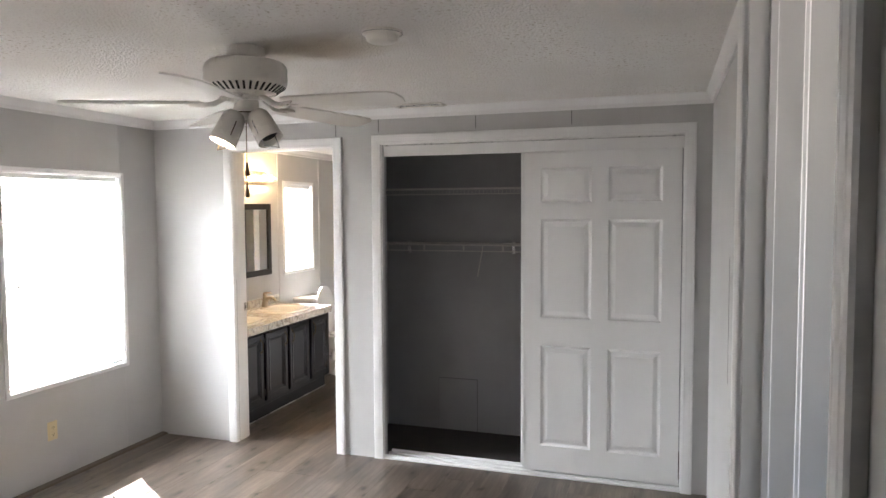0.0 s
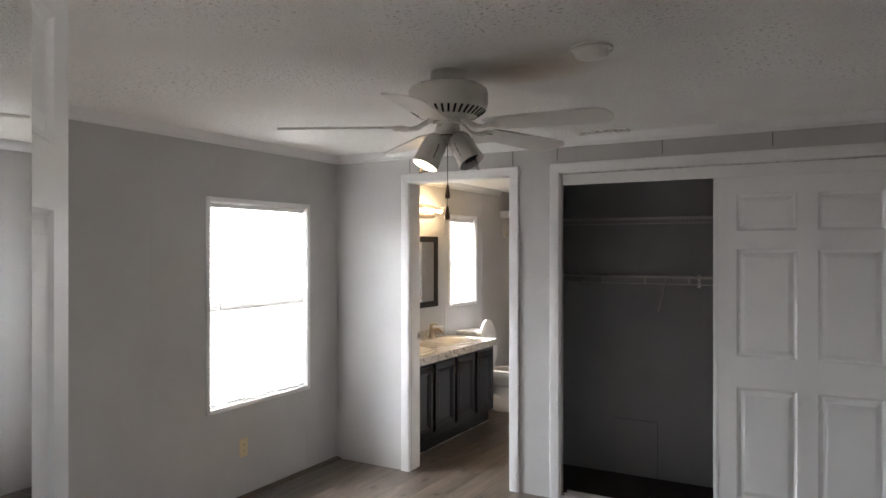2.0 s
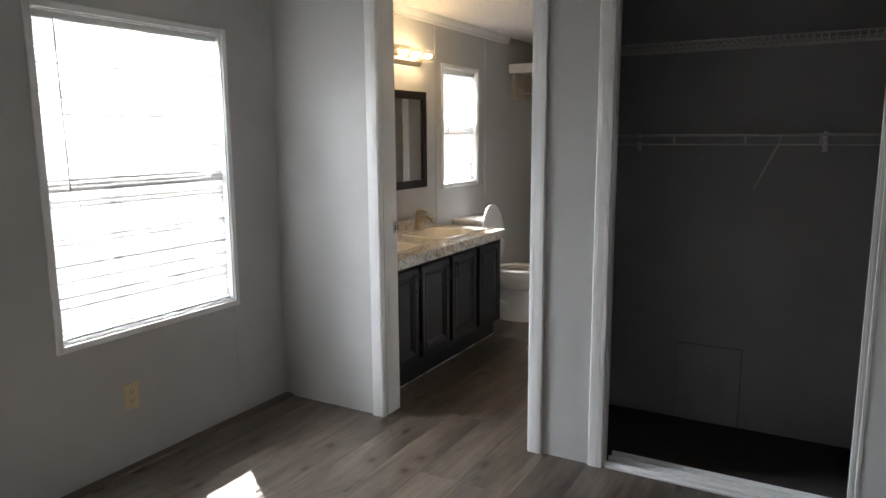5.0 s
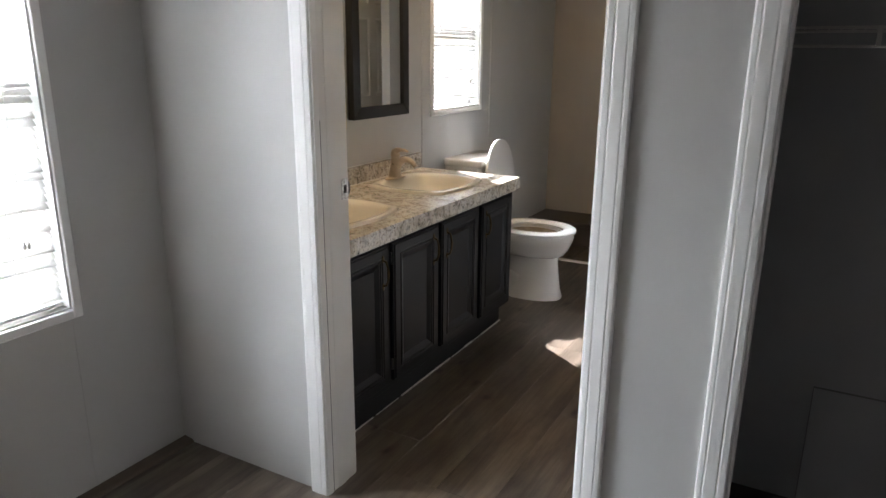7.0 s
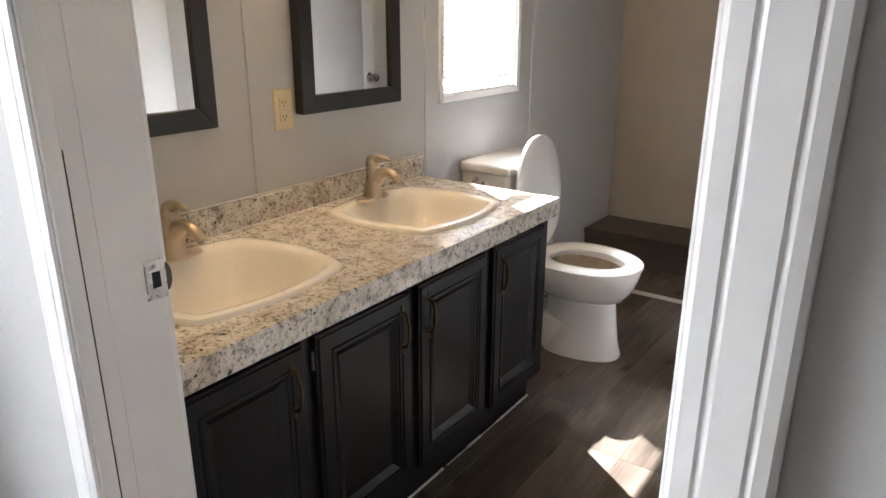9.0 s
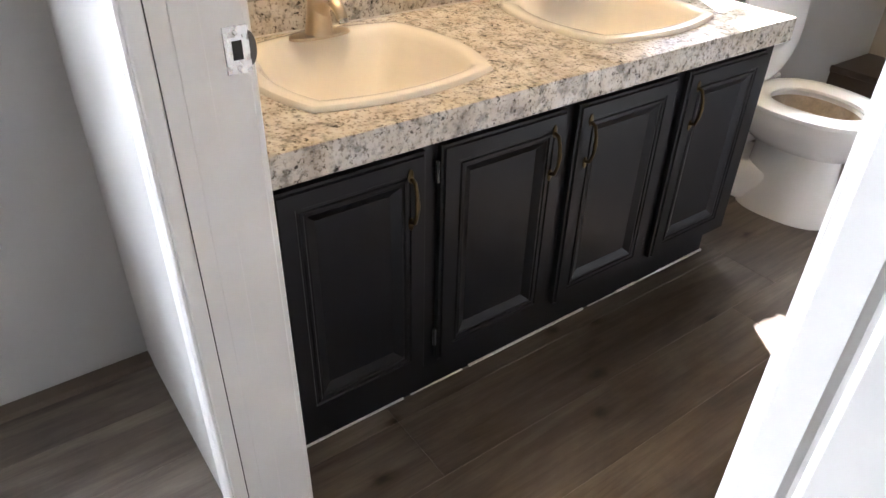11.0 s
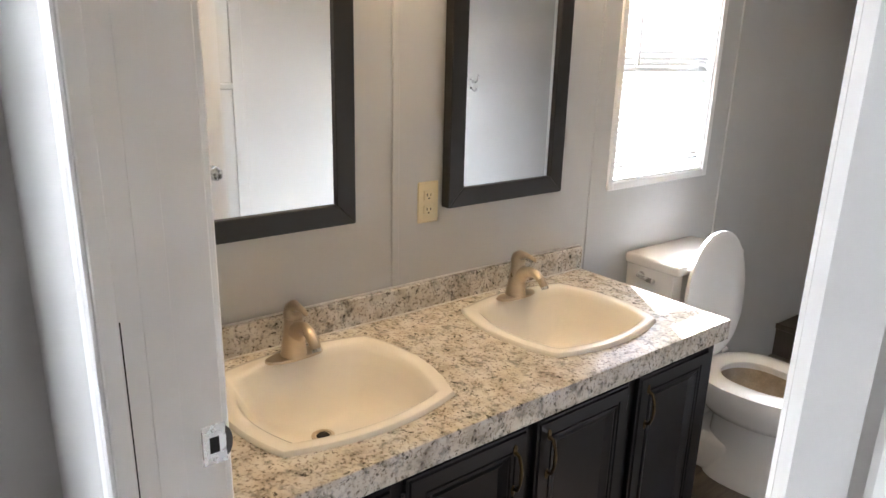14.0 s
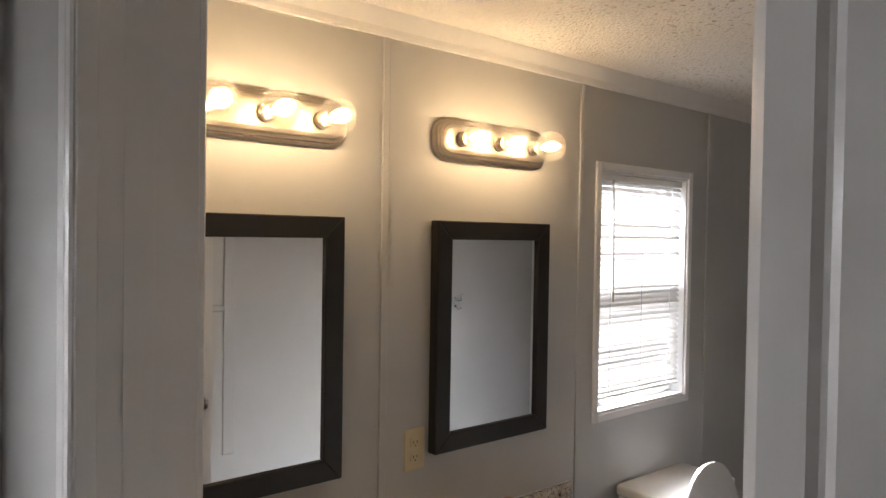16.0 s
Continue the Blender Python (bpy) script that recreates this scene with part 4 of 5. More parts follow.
def wire_shelf(z, label, lip):
    ob = thing("wire_shelf", (-0.82, 4.72, z), label, "shelf")
    x0, x1, y0, y1 = -1.928, 0.293, 4.418, 4.712
    b = bmesh.new()
    for y, dz in ((y0, 0), (y0, -0.040), (y0 + 0.15, -0.004), (y1, 0)):
        tube(b, [(x0, y, z + dz), (x1, y, z + dz)], 0.0034, 6)
    part("rail", b, WIRE, ob)
    b = bmesh.new()
    tube(b, [(0, y1, 0.002), (0, y0, 0.002)] + ([(0, y0 - 0.001, -0.040)] if lip else []), 0.0016, 5)
    me = mesh_of("wire", b, WIRE)
    x = x0 + 0.01
    while x < x1:
        piece("wire", me, ob, Matrix.Translation((x, 0, z)))
        x += 0.026
    return ob, y0, y1


def shelf_fittings(ob, z, y0, y1, braces, blocks):
    for x in braces:
        b = bmesh.new()
        tube(b, [(x + 0.050, y0 + 0.004, z - 0.006), (x + 0.045, y0 + 0.02, z - 0.03), (x - 0.058, y1 - 0.008, z - 0.228), (x - 0.062, y1 + 0.004, z - 0.238)], 0.0045, 8)
        part("brace", b, WIRE, ob)
    for x in blocks:
        b = bmesh.new()
        box(b, x - 0.010, x + 0.010, y1 - 0.012, y1 + 0.007, z - 0.075, z + 0.012, 0.003)
        part("wall_clip", b, STEEL, ob)


s1, ya, yb = wire_shelf(1.760, "white coated wire shelf high in the closet", True)
s2, ya, yb = wire_shelf(1.378, "white coated wire shelf with hanging rail and a diagonal brace", False)
shelf_fittings(s2, 1.378, ya, yb, (-1.17, -0.3), (-0.97, -1.75))
for x in (-1.80, -1.53, -1.25, -0.98, -0.7, -0.42):
    bm = bmesh.new()
    box(bm, x - 0.005, x + 0.005, 4.413, 4.419, 1.338, 1.382, 0.001)
    part("lip_tie", bm, WIRE, s2)

hatch = thing("access_panel", (-1.40, 4.72, 0), "grey access panel cut into the closet's back wall", "access panel")
bm = bmesh.new()
box(bm, -1.530, -1.240, 4.716, 4.7205, 0.006, 0.385, 0.001)
part("panel", bm, CLOSET, hatch)
bm = bmesh.new()
box(bm, -1.532, -1.236, 4.7175, 4.7203, 0.004, 0.3895)
part("gap", bm, SEAM, hatch)

# ---- bathroom: vanity ----
CT, CF, CY0, CY1 = 0.748, -2.860, YN2 + 0.016, 5.627
SINKS = ((-3.152, 4.533), (-3.152, 5.243))


def sink_ring(cx, cy, a, b, z, n=4.0, k=48):
    out = []
    for i in range(k):
        t = 2 * math.pi * i / k
        c, s = math.cos(t), math.sin(t)
        r = (abs(c / a) ** n + abs(s / b) ** n) ** (-1 / n)
        out.append((cx + r * c, cy + r * s, z))
    return out


counter = thing("countertop", (-3.13, 4.92, 0.70), "speckled granite-look laminate double-sink countertop with worn edge", "countertop")
bm = bmesh.new()
hx0, hx1, hy = SINKS[0][0] - 0.173, SINKS[0][0] + 0.184, 0.197
zt0 = CT - 0.058
box(bm, XW + 0.002, hx0, CY0, CY1, zt0, CT)
part("slab_back", bm, GRANITE, counter)
bm = bmesh.new()
box(bm, hx1, CF - 0.004, CY0, CY1, zt0, CT)
part("slab_front", bm, GRANITE, counter)
ys = [CY0, SINKS[0][1] - hy, SINKS[0][1] + hy, SINKS[1][1] - hy, SINKS[1][1] + hy, CY1]
for a, c in ((0, 1), (2, 3), (4, 5)):
    bm = bmesh.new()
    box(bm, hx0, hx1, ys[a], ys[c], zt0, CT)
    part("slab_web", bm, GRANITE, counter)
bm = bmesh.new()
box(bm, CF - 0.004, CF, CY0, CY1 + 0.003, zt0, CT + 0.0008, 0.003, 2)
part("front_edge", bm, GRANITE, counter)
bm = bmesh.new()
box(bm, XW + 0.002, CF - 0.004, CY1, CY1 + 0.003, zt0, CT + 0.0008, 0.001)
part("end_edge", bm, GRANITE, counter)
bm = bmesh.new()
box(bm, XW + 0.001, XW + 0.020, CY0, 5.635, CT, CT + 0.076, 0.002)
part("backsplash", bm, GRANITE, counter)
bm = bmesh.new()
box(bm, XW + 0.001, XW + 0.006, CY0, 5.635, CT + 0.076, CT + 0.080, 0.001)
box(bm, XW + 0.020, XW + 0.024, CY0, 5.632, CT, CT + 0.003, 0.001)
part("caulk", bm, CAULK, counter)


def arc_ring(cx, cy, a, b, bow, blend, z, k=12):
    """A four-cornered ring with bowed sides that passes into an ellipse."""
    ca, cb, out = a * (1 - bow), b * (1 - bow), []
    for side in range(4):
        for i in range(k):
            t = -1 + 2 * i / k
            u = 1 - t * t
            x, y = ((ca + a * bow * u, cb * t), (-ca * t, cb + b * bow * u), (-ca - a * bow * u, -cb * t), (ca * t, -cb - b * bow * u))[side]
            w = math.hypot(x / a, y / b) / 0.96
            out.append((cx + x + (x / w - x) * blend, cy + y + (y / w - y) * blend, z))
    return out


def basin(cx, cy):
    ob = thing("bathroom_sink", (cx, cy, CT), "bisque drop-in sink with bowed sides in the countertop", "sink")
    a, b_ = 0.218, 0.238
    b = bmesh.new()
    prof = [(1.0, CT + 0.0005), (0.997, CT + 0.006), (0.985, CT + 0.0105), (0.95, CT + 0.0125), (0.90, CT + 0.012), (0.87, CT + 0.007), (0.84, CT - 0.006),
            (0.79, CT - 0.035), (0.71, CT - 0.072), (0.59, CT - 0.103), (0.44, CT - 0.123), (0.28, CT - 0.134), (0.14, CT - 0.138), (0.09, CT - 0.139)]
    rings = []
    for s, z in prof:
        # the bowl sits towards the front, leaving a ledge for the tap behind
        deep = min(1.0, (1 - s) / 0.15)
        rings.append(arc_ring(cx + 0.010 * deep - 0.06 * max(0, 0.6 - s) / 0.6, cy, a * s * (1 - 0.07 * deep), b_ * s * (1 - 0.04 * deep), 0.16, 0.06 + 0.94 * max(0, (0.84 - s) / 0.84) ** 0.8, z))
    loft(b, rings, cap0=False)
    part("bowl", b, BISQUE, ob, smooth=True)
    b = bmesh.new()
    z = CT - 0.1378
    lathe(b, [(0, z), (0.026, z), (0.026, z + 0.002), (0.019, z + 0.003), (0.017, z + 0.001), (0, z + 0.001)], (cx - 0.041, cy), 24)
    part("drain", b, NICKEL, ob, smooth=True)
    b = bmesh.new()
    lathe(b, [(0, z + 0.0012), (0.015, z + 0.0012), (0.012, z + 0.004), (0, z + 0.005)], (cx - 0.041, cy), 20)
    part("stopper", b, BLACK_IN, ob)
    return ob


def faucet(cx, cy):
    z = CT + 0.012
    ob = thing("faucet", (cx, cy, z), "single-lever brushed champagne nickel tap on its plate", "tap")

    def along(pts):
        return [(cx + x, cy, z + h) for x, h in pts]
    b = bmesh.new()
    loft(b, [sink_ring(cx, cy, 0.027 * s, 0.072 * s, z + h, 2.4, 36) for s, h in ((1, 0), (1, 0.003), (0.95, 0.006), (0.3, 0.007))])
    part("deck_plate", b, NICKEL, ob, smooth=True)
    b = bmesh.new()
    tube(b, along([(-0.002, 0.005), (-0.002, 0.012), (0.0, 0.035), (0.002, 0.060), (0.003, 0.083), (0.003, 0.099), (0.003, 0.101)]),
         [0.031, 0.0295, 0.027, 0.024, 0.022, 0.021, 0.012], 24)
    part("body", b, NICKEL, ob, smooth=True)
    b = bmesh.new()
    tube(b, along([(0.000, 0.040), (0.012, 0.064), (0.032, 0.082), (0.056, 0.090), (0.080, 0.086), (0.100, 0.073), (0.110, 0.060)]),
         [0.024, 0.0225, 0.0195, 0.017, 0.0155, 0.0145, 0.0135], 18, 0.82)
    part("spout", b, NICKEL, ob, smooth=True)
    b = bmesh.new()
    tube(b, along([(0.110, 0.061), (0.1135, 0.054)]), 0.0105, 12)
    part("aerator", b, STEEL, ob)
    b = bmesh.new()
    tube(b, along([(0.001, 0.100), (0.001, 0.112), (0.003, 0.121), (0.010, 0.128), (0.028, 0.132), (0.050, 0.131), (0.068, 0.127), (0.072, 0.125)]),
         [0.0215, 0.0215, 0.0195, 0.0145, 0.009, 0.007, 0.0055, 0.002], 18, 1.0)
    part("lever", b, NICKEL, ob, smooth=True)


for (sx, sy) in SINKS:
    basin(sx, sy)
    faucet(-3.316, sy - 0.004)

vanity = thing("vanity_cabinet", (-3.15, 4.90, 0), "charcoal painted bathroom vanity with four panel doors, rubbed edges", "cabinet")
VX = -2.888
bm = bmesh.new()
box(bm, VX - 0.02, VX, CY0 + 0.004, 5.612, 0.118, zt0 - 0.0005, 0.002)
box(bm, XW + 0.004, VX - 0.02, 5.596, 5.612, 0.118, zt0 - 0.0005)
box(bm, XW + 0.004, VX - 0.02, CY0 + 0.004, 5.596, 0.118, 0.134)
part("body", bm, CHARCOAL, vanity)
bm = bmesh.new()
box(bm, XW + 0.004, -2.940, CY0 + 0.004, 5.612, 0.0, 0.1185)
part("toe_kick", bm, CHARCOAL, vanity)
rnd = random.Random(3)
y = CY0 + 0.01
while y < 5.59:
    w = rnd.uniform(0.05, 0.22)
    h = rnd.uniform(0.002, 0.006)
    bm = bmesh.new()
    box(bm, -2.9405, -2.937 + h * 0.5, y, min(y + w, 5.62), 0.0, h, 0.0008)
    part("caulk_line", bm, CAULK, vanity, "uneven white caulk along the floor")
    y += w + rnd.choice((0.0, 0.0, 0.02))
DOORS = ((4.205, 4.503, 4.466), (4.538, 4.856, 4.817), (4.889, 5.208, 4.922), (5.250, 5.560, 5.284))
for y0, y1, yh in DOORS:
    z0, z1, x0, x1 = 0.150, 0.674, VX + 0.0005, VX + 0.020

    def ring(i, x):
        return [(x, y0 + i, z0 + i), (x, y1 - i, z0 + i), (x, y1 - i, z1 - i), (x, y0 + i, z1 - i)]
    bm = bmesh.new()
    loft(bm, [ring(0, x0), ring(0, x1 - 0.006), ring(0.005, x1 - 0.005), ring(0.007, x1), ring(0.036, x1), ring(0.038, x1 - 0.003), ring(0.043, x1 - 0.003),
              ring(0.045, x1), ring(0.049, x1), ring(0.051, x1 - 0.003), ring(0.055, x1 - 0.003), ring(0.074, x1 - 0.012), ring(0.078, x1 - 0.012)])
    door = part("door", bm, CHARCOAL, vanity)
    bm = bmesh.new()
    zc, xh = 0.586, x1
    tube(bm, [(xh + 0.001, yh, zc - 0.046), (xh + 0.014, yh, zc - 0.042), (xh + 0.021, yh, zc - 0.022), (xh + 0.023, yh, zc), (xh + 0.021, yh, zc + 0.022), (xh + 0.014, yh, zc + 0.042), (xh + 0.001, yh, zc + 0.046)],
         [0.0045, 0.004, 0.0038, 0.005, 0.0038, 0.004, 0.0045], 10)
    for s in (-1, 1):
        loft(bm, [sink_ring(0, 0, 0.006, 0.014, 0, 2, 12) and [(xh + h, yh + 0.006 * math.cos(t) * r, zc + s * 0.050 + 0.014 * math.sin(t) * r) for t in [2 * math.pi * i / 12 for i in range(12)]]
                  for r, h in ((1, 0.0003), (1, 0.002), (0.5, 0.004))])
    part("handle", bm, BRASS, door, "aged brass bow handle", True)
    side = y1 + 0.003 if yh > (y0 + y1) / 2 - 0.001 and yh < y1 and (yh - y0) < (y1 - yh) else (y0 - 0.004 if (yh - y0) > (y1 - yh) else y1 + 0.004)
    for z in (0.215, 0.62):
        bm = bmesh.new()
        tube(bm, [(x1 - 0.012, side, z - 0.022), (x1 - 0.012, side, z + 0.022)], 0.0042, 8)
        part("hinge", bm, CHARCOAL_WORN, door)

# ---- bathroom: mirrors, lights ----


def wall_mirror(y0, y1, z0, z1):
    ob = thing("wall_mirror", (XW, (y0 + y1) / 2, z0), "rectangular mirror in a dark espresso wooden frame on the wall", "mirror", "vanity mirrors")
    f, x0, x1 = 0.052, XW + 0.004, XW + 0.038

    def bar(name, pts):
        b = bmesh.new()
        lo = [(x0, y, z) for y, z in pts]
        hi = [(x1, y, z) for y, z in pts]
        loft(b, [lo, hi])
        bmesh.ops.bevel(b, geom=b.edges[:], offset=0.002, segments=1, affect="EDGES")
        part(name, b, FRAME_DARK, ob)
    bar("frame_bottom", [(y0, z0), (y1, z0), (y1 - f, z0 + f), (y0 + f, z0 + f)])
    bar("frame_top", [(y0 + f, z1 - f), (y1 - f, z1 - f), (y1, z1), (y0, z1)])
    bar("frame_side", [(y0, z0), (y0 + f, z0 + f), (y0 + f, z1 - f), (y0, z1)])
    bar("frame_side", [(y1 - f, z0 + f), (y1, z0), (y1, z1), (y1 - f, z1 - f)])
    b = bmesh.new()
    box(b, x0 + 0.002, XW + 0.028, y0 + f - 0.006, y1 - f + 0.006, z0 + f - 0.006, z1 - f + 0.006)
    part("mirror_glass", b, MIRROR, ob)


wall_mirror(4.297, 4.745, 1.032, 1.674)
wall_mirror(5.038, 5.486, 1.032, 1.674)


def light_bar(yc):
    ob = thing("vanity_light", (XW, yc, 1.845), "satin nickel vanity light bar with three lit clear globe bulbs", "wall lamp", "vanity lights")
    z, hh, hw = 1.902, 0.060, 0.226

    def octa(s, x):
        """The plate's outline, its corners rounded off."""
        h, w = hh * s, hw - hh * (1 - s)
        c = 0.046 * s
        out = []
        for q, (sy, sz) in enumerate(((1, 1), (-1, 1), (-1, -1), (1, -1))):
            for i in range(6):
                t = math.pi / 2 * (q + i / 5)
                out.append((x, yc + sy * (w - c * 1.15) + c * 1.15 * math.cos(t), z + sz * (h - c) + c * math.sin(t)))
        return out
    b = bmesh.new()
    loft(b, [octa(1, XW + 0.001), octa(1, XW + 0.008), octa(0.90, XW + 0.012), octa(0.86, XW + 0.012), octa(0.82, XW + 0.020), octa(0.72, XW + 0.022), octa(0.66, XW + 0.030), octa(0.5, XW + 0.032)])
    part("back_plate", b, BAR_NICKEL, ob)
    for dy in (-0.142, 0, 0.142):
        y = yc + dy
        b = bmesh.new()
        m = Matrix.Translation((XW + 0.028, y, z)) @ Matrix.Rotation(radians(90), 4, "Y")
        lathe(b, [(0, 0), (0.022, 0.0), (0.022, 0.012), (0.019, 0.014), (0.019, 0.026), (0.016, 0.030), (0, 0.030)], m=m, segs=20)
        sk = part("socket", b, NICKEL, ob, smooth=True)
        b = bmesh.new()
        prof = [(0.0, 0.030), (0.014, 0.030), (0.015, 0.036)]
        prof += [(0.046 * math.sin(t), 0.078 - 0.046 * math.cos(t)) for t in [0.5 + 2.6 * i / 12 for i in range(13)]] + [(0.0, 0.124)]
        lathe(b, prof, m=m, segs=24)
        g = part("bulb", b, BULB_GLASS, ob, "clear glass globe bulb, lit", True)
        g.visible_shadow = False
        b = bmesh.new()
        lathe(b, [(0, 0.042), (0.006, 0.044), (0.0085, 0.055), (0.013, 0.068), (0.014, 0.078), (0.009, 0.088), (0, 0.091)], m=m, segs=12)
        part("filament", b, FILAMENT, g, smooth=True)


light_bar(4.537)
light_bar(5.262)

# ---- bathroom: toilet ----
toilet = thing("toilet", (-3.05, 6.09, 0), "white two-piece toilet with its seat lid raised", "toilet")
TY = 6.09


def egg(cx, rx_front, rx_back, ry, z, k=36, n=2.2):
    out = []
    for i in range(k):
        t = 2 * math.pi * i / k
        c, s = math.cos(t), math.sin(t)
        rx = rx_front if c > 0 else rx_back
        out.append((cx + rx * (abs(c) ** (2 / n)) * (1 if c >= 0 else -1), TY + ry * (abs(s) ** (2 / n)) * (1 if s >= 0 else -1), z))
    return out


bm = bmesh.new()
loft(bm, [egg(-2.99, 0.212, 0.12, 0.114, 0.0), egg(-2.99, 0.213, 0.12, 0.114, 0.012), egg(-2.99, 0.200, 0.12, 0.106, 0.05), egg(-2.985, 0.182, 0.12, 0.093, 0.14), egg(-2.98, 0.168, 0.12, 0.086, 0.228),
          egg(-2.98, 0.168, 0.12, 0.086, 0.236), egg(-2.98, 0.176, 0.13, 0.094, 0.240), egg(-2.98, 0.204, 0.15, 0.127, 0.252), egg(-2.98, 0.226, 0.18, 0.154, 0.285), egg(-2.98, 0.243, 0.20, 0.176, 0.325), egg(-2.98, 0.250, 0.20, 0.184, 0.355), egg(-2.98, 0.248, 0.20, 0.182, 0.374), egg(-2.98, 0.215, 0.18, 0.160, 0.377),
          egg(-2.975, 0.175, 0.13, 0.125, 0.372), egg(-2.973, 0.171, 0.127, 0.121, 0.360)], cap1=False)
part("bowl", bm, PORCELAIN, toilet, smooth=True)
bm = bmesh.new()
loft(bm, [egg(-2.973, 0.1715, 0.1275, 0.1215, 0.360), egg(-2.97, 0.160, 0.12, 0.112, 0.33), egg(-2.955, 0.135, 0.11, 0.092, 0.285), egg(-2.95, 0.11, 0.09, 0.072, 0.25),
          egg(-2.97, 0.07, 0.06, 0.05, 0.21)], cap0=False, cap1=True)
part("basin", bm, BASIN_BROWN, toilet, "brown porcelain basin inside the bowl", True)
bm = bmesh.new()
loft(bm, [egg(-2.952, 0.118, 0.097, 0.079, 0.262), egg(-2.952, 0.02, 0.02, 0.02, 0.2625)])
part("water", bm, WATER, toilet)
bm = bmesh.new()
box(bm, -3.33, -2.98, TY - 0.100, TY + 0.100, 0.0, 0.15, 0.03, 3)
box(bm, -3.36, -3.10, TY - 0.115, TY + 0.115, 0.19, 0.372, 0.03, 3)
part("trapway", bm, PORCELAIN, toilet, smooth=True)
bm = bmesh.new()
loft(bm, [[(x, y, z) for x, y in ((-3.415, TY - w), (-3.225 + d, TY - w), (-3.21 + d, TY - w + 0.03), (-3.21 + d, TY + w - 0.03), (-3.225 + d, TY + w), (-3.415, TY + w))]
          for z, w, d in ((0.385, 0.170, -0.015), (0.42, 0.180, -0.005), (0.715, 0.194, 0.004), (0.722, 0.194, 0.004))])
part("tank", bm, PORCELAIN, toilet)
bm = bmesh.new()
box(bm, -3.422, -3.190, TY - 0.207, TY + 0.207, 0.7225, 0.764, 0.013, 3)
part("tank_lid", bm, PORCELAIN, toilet, smooth=True)
bm = bmesh.new()
tube(bm, [(-3.350, TY - 0.190, 0.692), (-3.350, TY - 0.207, 0.692), (-3.340, TY - 0.213, 0.691), (-3.285, TY - 0.214, 0.686)], [0.013, 0.011, 0.008, 0.0095], 12)
part("flush_lever", bm, STEEL, toilet, "chrome flush lever", True)
bm = bmesh.new()
k = 40
o = egg(-2.98, 0.258, 0.18, 0.190, 0, k)
i_ = egg(-2.97, 0.178, 0.12, 0.112, 0, k)
prof = [(0.0, 0.378), (0.0, 0.390), (0.12, 0.397), (0.5, 0.399), (0.88, 0.396), (1.0, 0.388), (1.0, 0.378)]
rings = [[(a[0] + (c[0] - a[0]) * s, a[1] + (c[1] - a[1]) * s, z) for a, c in zip(o, i_)] for s, z in prof]
loft(bm, rings + [rings[0]], False, False)
part("seat", bm, SEAT_WHITE, toilet, smooth=True)
bm = bmesh.new()
lid = []
for off, s in ((-0.011, 0.96), (-0.008, 1.0), (0.004, 1.0), (0.009, 0.94), (0.010, 0.5)):
    lid.append([(off, y - TY, (x + 3.155)) for x, y, _ in egg(-2.955, 0.262 * s, 0.20 * s, 0.188 * s, 0, k)])
tilt = Matrix.Translation((-3.150, TY, 0.400)) @ Matrix.Rotation(radians(-4), 4, "Y")
loft(bm, [[tilt @ Vector(p) for p in r] for r in lid])
part("lid", bm, SEAT_WHITE, toilet, "raised oval lid", True)
for dy in (-0.075, 0.075):
    bm = bmesh.new()
    tube(bm, [(-3.150, TY + dy - 0.02, 0.402), (-3.150, TY + dy + 0.02, 0.402)], 0.011, 12)
    part("hinge", bm, SEAT_WHITE, toilet)

# ---- bathroom: far alcove, shower, hooks ----
bm = bmesh.new()
box(bm, -3.43, -2.35, 6.795, 6.835, 0.0, 0.008, 0.003)
structure("trim_threshold", bm, WHITE, "white metal threshold strip on the floor", "trim")
step = thing("alcove_step", (-2.9, 7.35, 0), "dark brown vinyl-covered step in the alcove", "step")
bm = bmesh.new()
box(bm, XW + 0.001, -2.352, 7.19, 7.528, 0.0, 0.168, 0.004)
part("platform", bm, STEP_BROWN, step)
bm = bmesh.new()
box(bm, XW + 0.001, -2.352, 7.178, 7.192, 0.142, 0.172, 0.004)
part("nosing", bm, STEP_BROWN, step)
shelf = thing("alcove_shelf", (-2.9, 7.1, 1.86), "white shelf with a fascia over a hanging rod in the alcove", "shelf")
bm = bmesh.new()
box(bm, XW + 0.002, -2.352, 6.925, 6.945, 1.905, 1.982, 0.002)
part("fascia", bm, WHITE, shelf)
bm = bmesh.new()
box(bm, XW + 0.002, -2.352, 6.945, 7.40, 1.912, 1.930)
part("board", bm, WHITE, shelf)
bm = bmesh.new()
box(bm, XW + 0.001, XW + 0.045, 6.99, 7.36, 1.695, 1.795, 0.003)
part("rod_block", bm, TAN, shelf)
bm = bmesh.new()
box(bm, XW + 0.001, XW + 0.030, 7.01, 7.36, 1.795, 1.912, 0.003)
part("cleat", bm, TAN, shelf)
bm = bmesh.new()
tube(bm, [(XW + 0.045, 7.18, 1.745), (-2.352, 7.18, 1.745)], 0.013, 14)
part("rod", bm, STEEL, shelf, smooth=True)

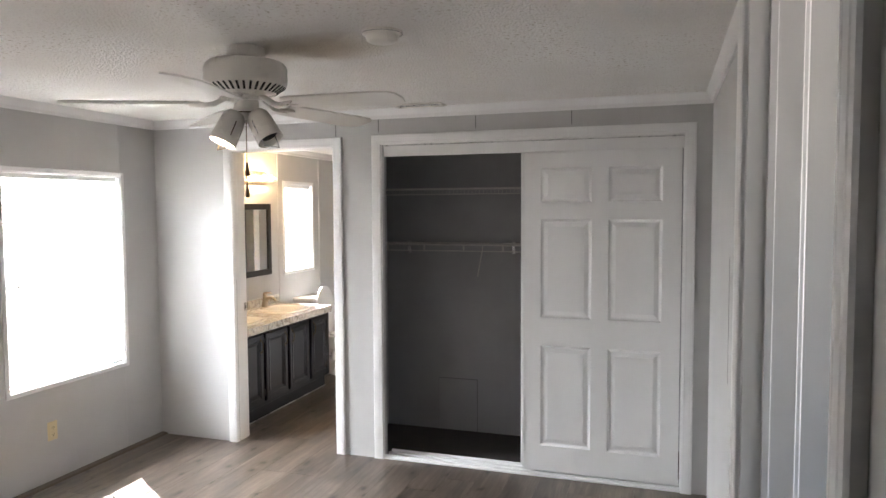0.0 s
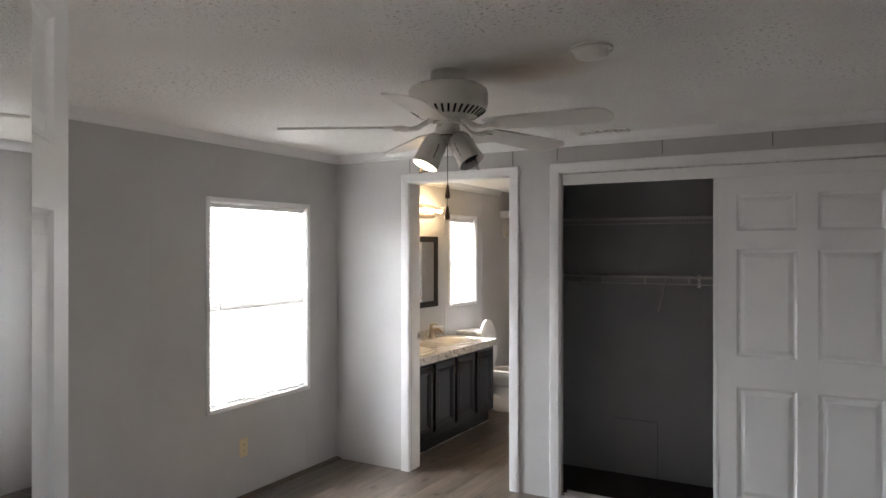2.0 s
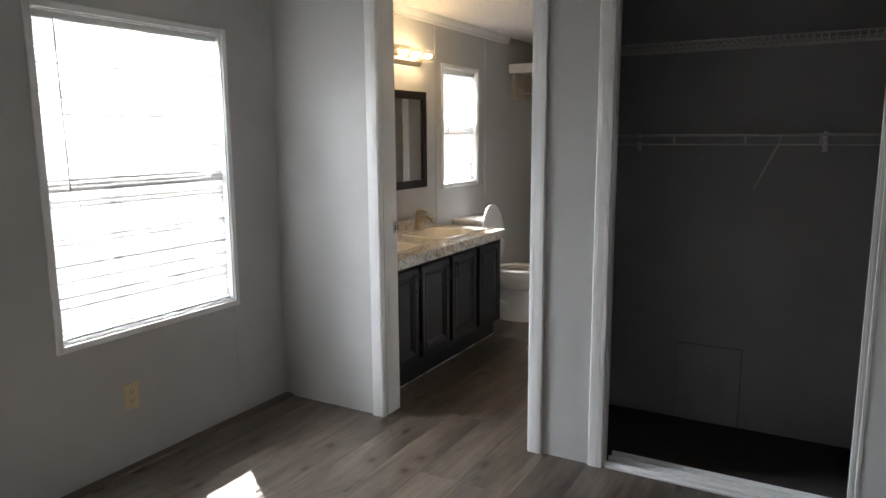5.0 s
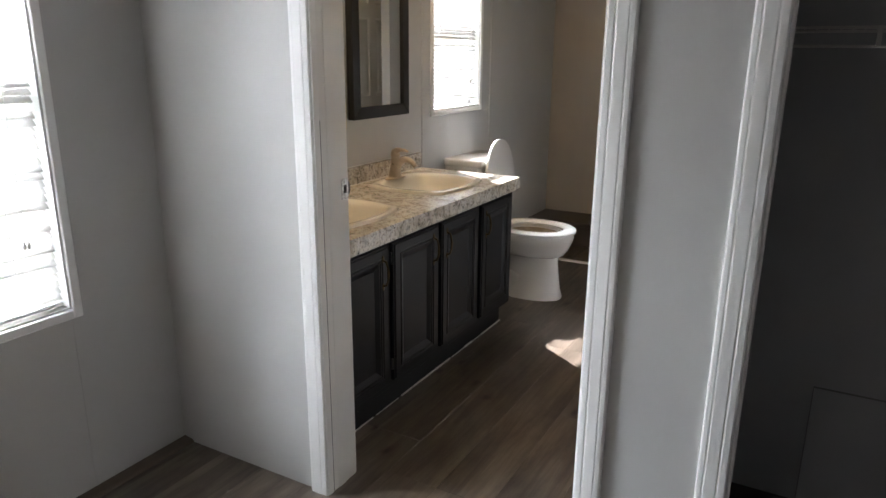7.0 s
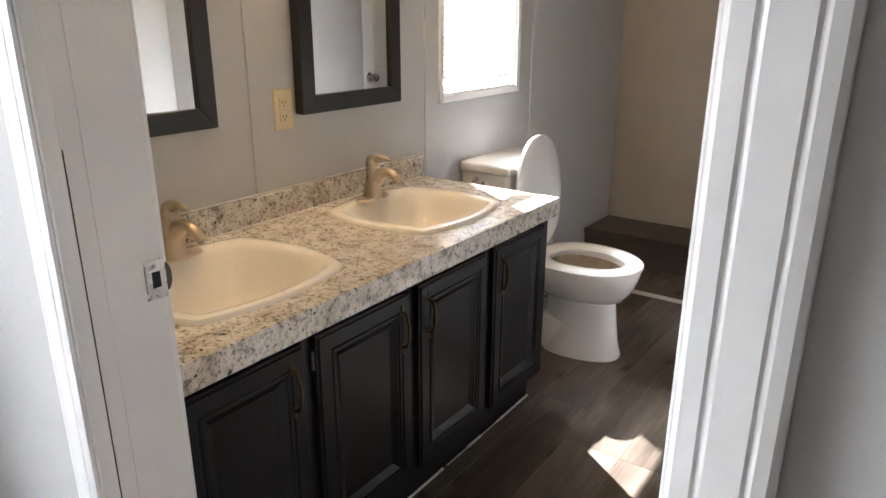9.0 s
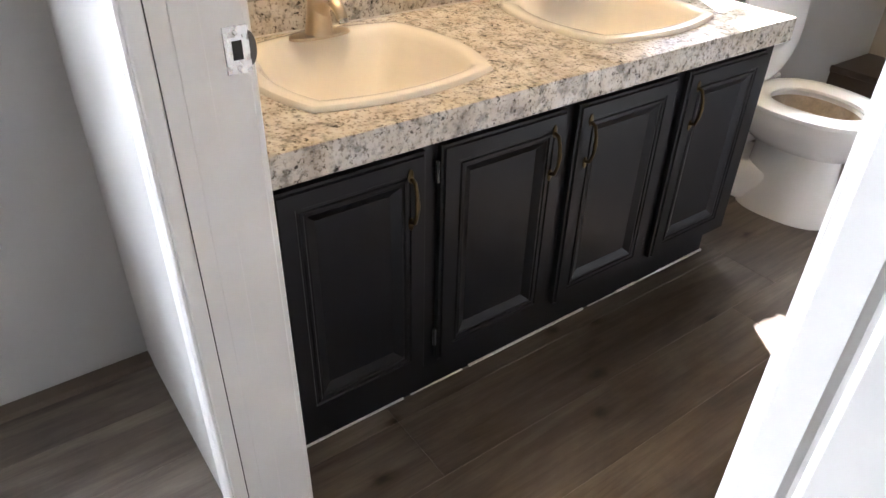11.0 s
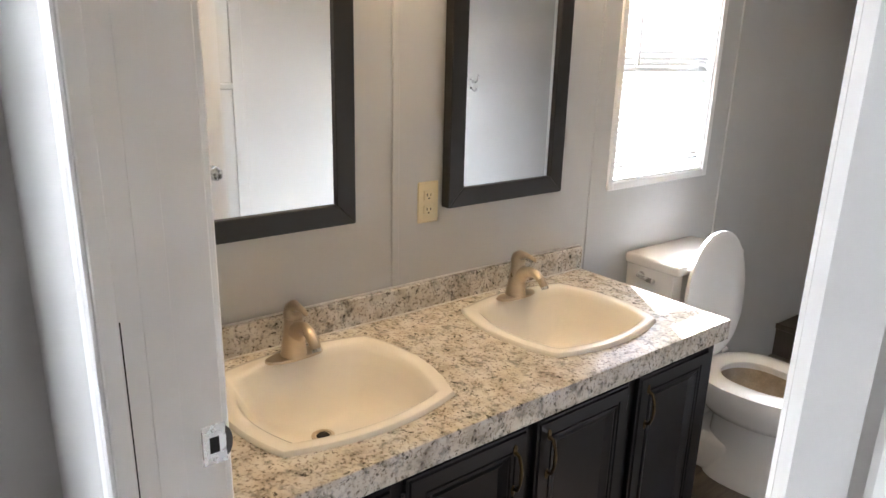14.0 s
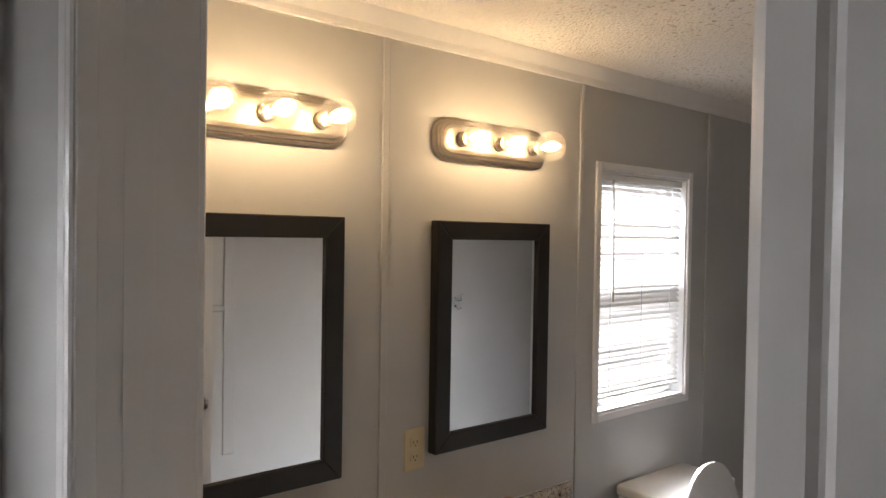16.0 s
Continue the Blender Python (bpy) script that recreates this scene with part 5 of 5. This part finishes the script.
shower = thing("shower_stall", (-1.5, 5.5, 0), "white fibreglass tub and shower stall with moulded ledges", "shower")
bm = bmesh.new()
box(bm, -1.93, -1.86, 4.99, 6.20, 0.0, 0.40, 0.02, 2)
part("apron", bm, TUB, shower, smooth=True)
bm = bmesh.new()
box(bm, -1.86, -1.12, 4.80, 6.19, 0.02, 0.10)
part("tub_floor", bm, TUB, shower)
bm = bmesh.new()
box(bm, -1.16, -1.115, 4.80, 6.19, 0.10, 2.0)
box(bm, -1.175, -1.16, 5.33, 5.40, 0.4, 2.0, 0.006, 2)
box(bm, -1.19, -1.16, 4.83, 5.33, 1.20, 1.235, 0.008, 2)
part("back_panel", bm, TUB, shower)
bm = bmesh.new()
box(bm, -1.93, -1.16, 4.785, 4.83, 0.10, 2.0, 0.006)
part("end_panel", bm, TUB, shower)
bm = bmesh.new()
box(bm, -1.93, -1.16, 6.15, 6.195, 0.10, 2.0, 0.006)
part("end_panel", bm, TUB, shower)

hook = thing("robe_hook", (-1.85, 6.43, 1.25), "small chrome double robe hook on the wall", "hook", "robe hooks")
bm = bmesh.new()
box(bm, -1.8555, -1.8505, 6.418, 6.442, 1.215, 1.285, 0.002)
pl = part("plate", bm, STEEL, hook)
bm = bmesh.new()
tube(bm, [(-1.855, 6.43, 1.265), (-1.885, 6.43, 1.262), (-1.903, 6.43, 1.280), (-1.908, 6.43, 1.305)], [0.005, 0.0045, 0.0045, 0.006], 10)
part("prong", bm, STEEL, hook, smooth=True)
bm = bmesh.new()
tube(bm, [(-1.855, 6.43, 1.235), (-1.875, 6.43, 1.215), (-1.893, 6.43, 1.218), (-1.898, 6.43, 1.238)], [0.005, 0.0045, 0.0045, 0.006], 10)
part("prong", bm, STEEL, hook, smooth=True)
copy_thing(hook, pose(-1.85, 6.35, 1.25))

# ---- floor planks ----
PW, PL = 0.182, 1.22
bm = bmesh.new()
box(bm, 0.0002, PW - 0.0002, 0.0002, PL - 0.0002, -0.006, 0.0)
es = [e for e in bm.edges if all(v.co.z > -0.001 for v in e.verts)]
bmesh.ops.bevel(bm, geom=es, offset=0.0006, segments=1, affect="EDGES")
full = mesh_of("plank", bm, PLANK)
rnd = random.Random(11)


def lay(x0, x1, y0, y1):
    x = x0
    while x < x1 - 0.001:
        w = min(PW, x1 - x)
        y = y0 - rnd.choice((0.0, 0.2, 0.41, 0.62, 0.83, 1.0))
        while y < y1:
            a, b = max(y, y0), min(y + PL, y1)
            if b - a > 0.01:
                ob = piece("plank", full, floor, Matrix.Translation((x, a, 0)) @ Matrix.Diagonal((w / PW, (b - a) / PL, 1, 1)))
            y += PL
        x += PW


lay(XW, -1.93, 0.18, 8.0)
lay(-1.93, XE + 0.1, 0.18, YN + 0.062)
lay(-1.93, -1.10, 6.26, 8.0)
lay(-0.90, 1.9, -1.4, 0.18)
lay(0.40, 1.9, 0.18, 4.0)
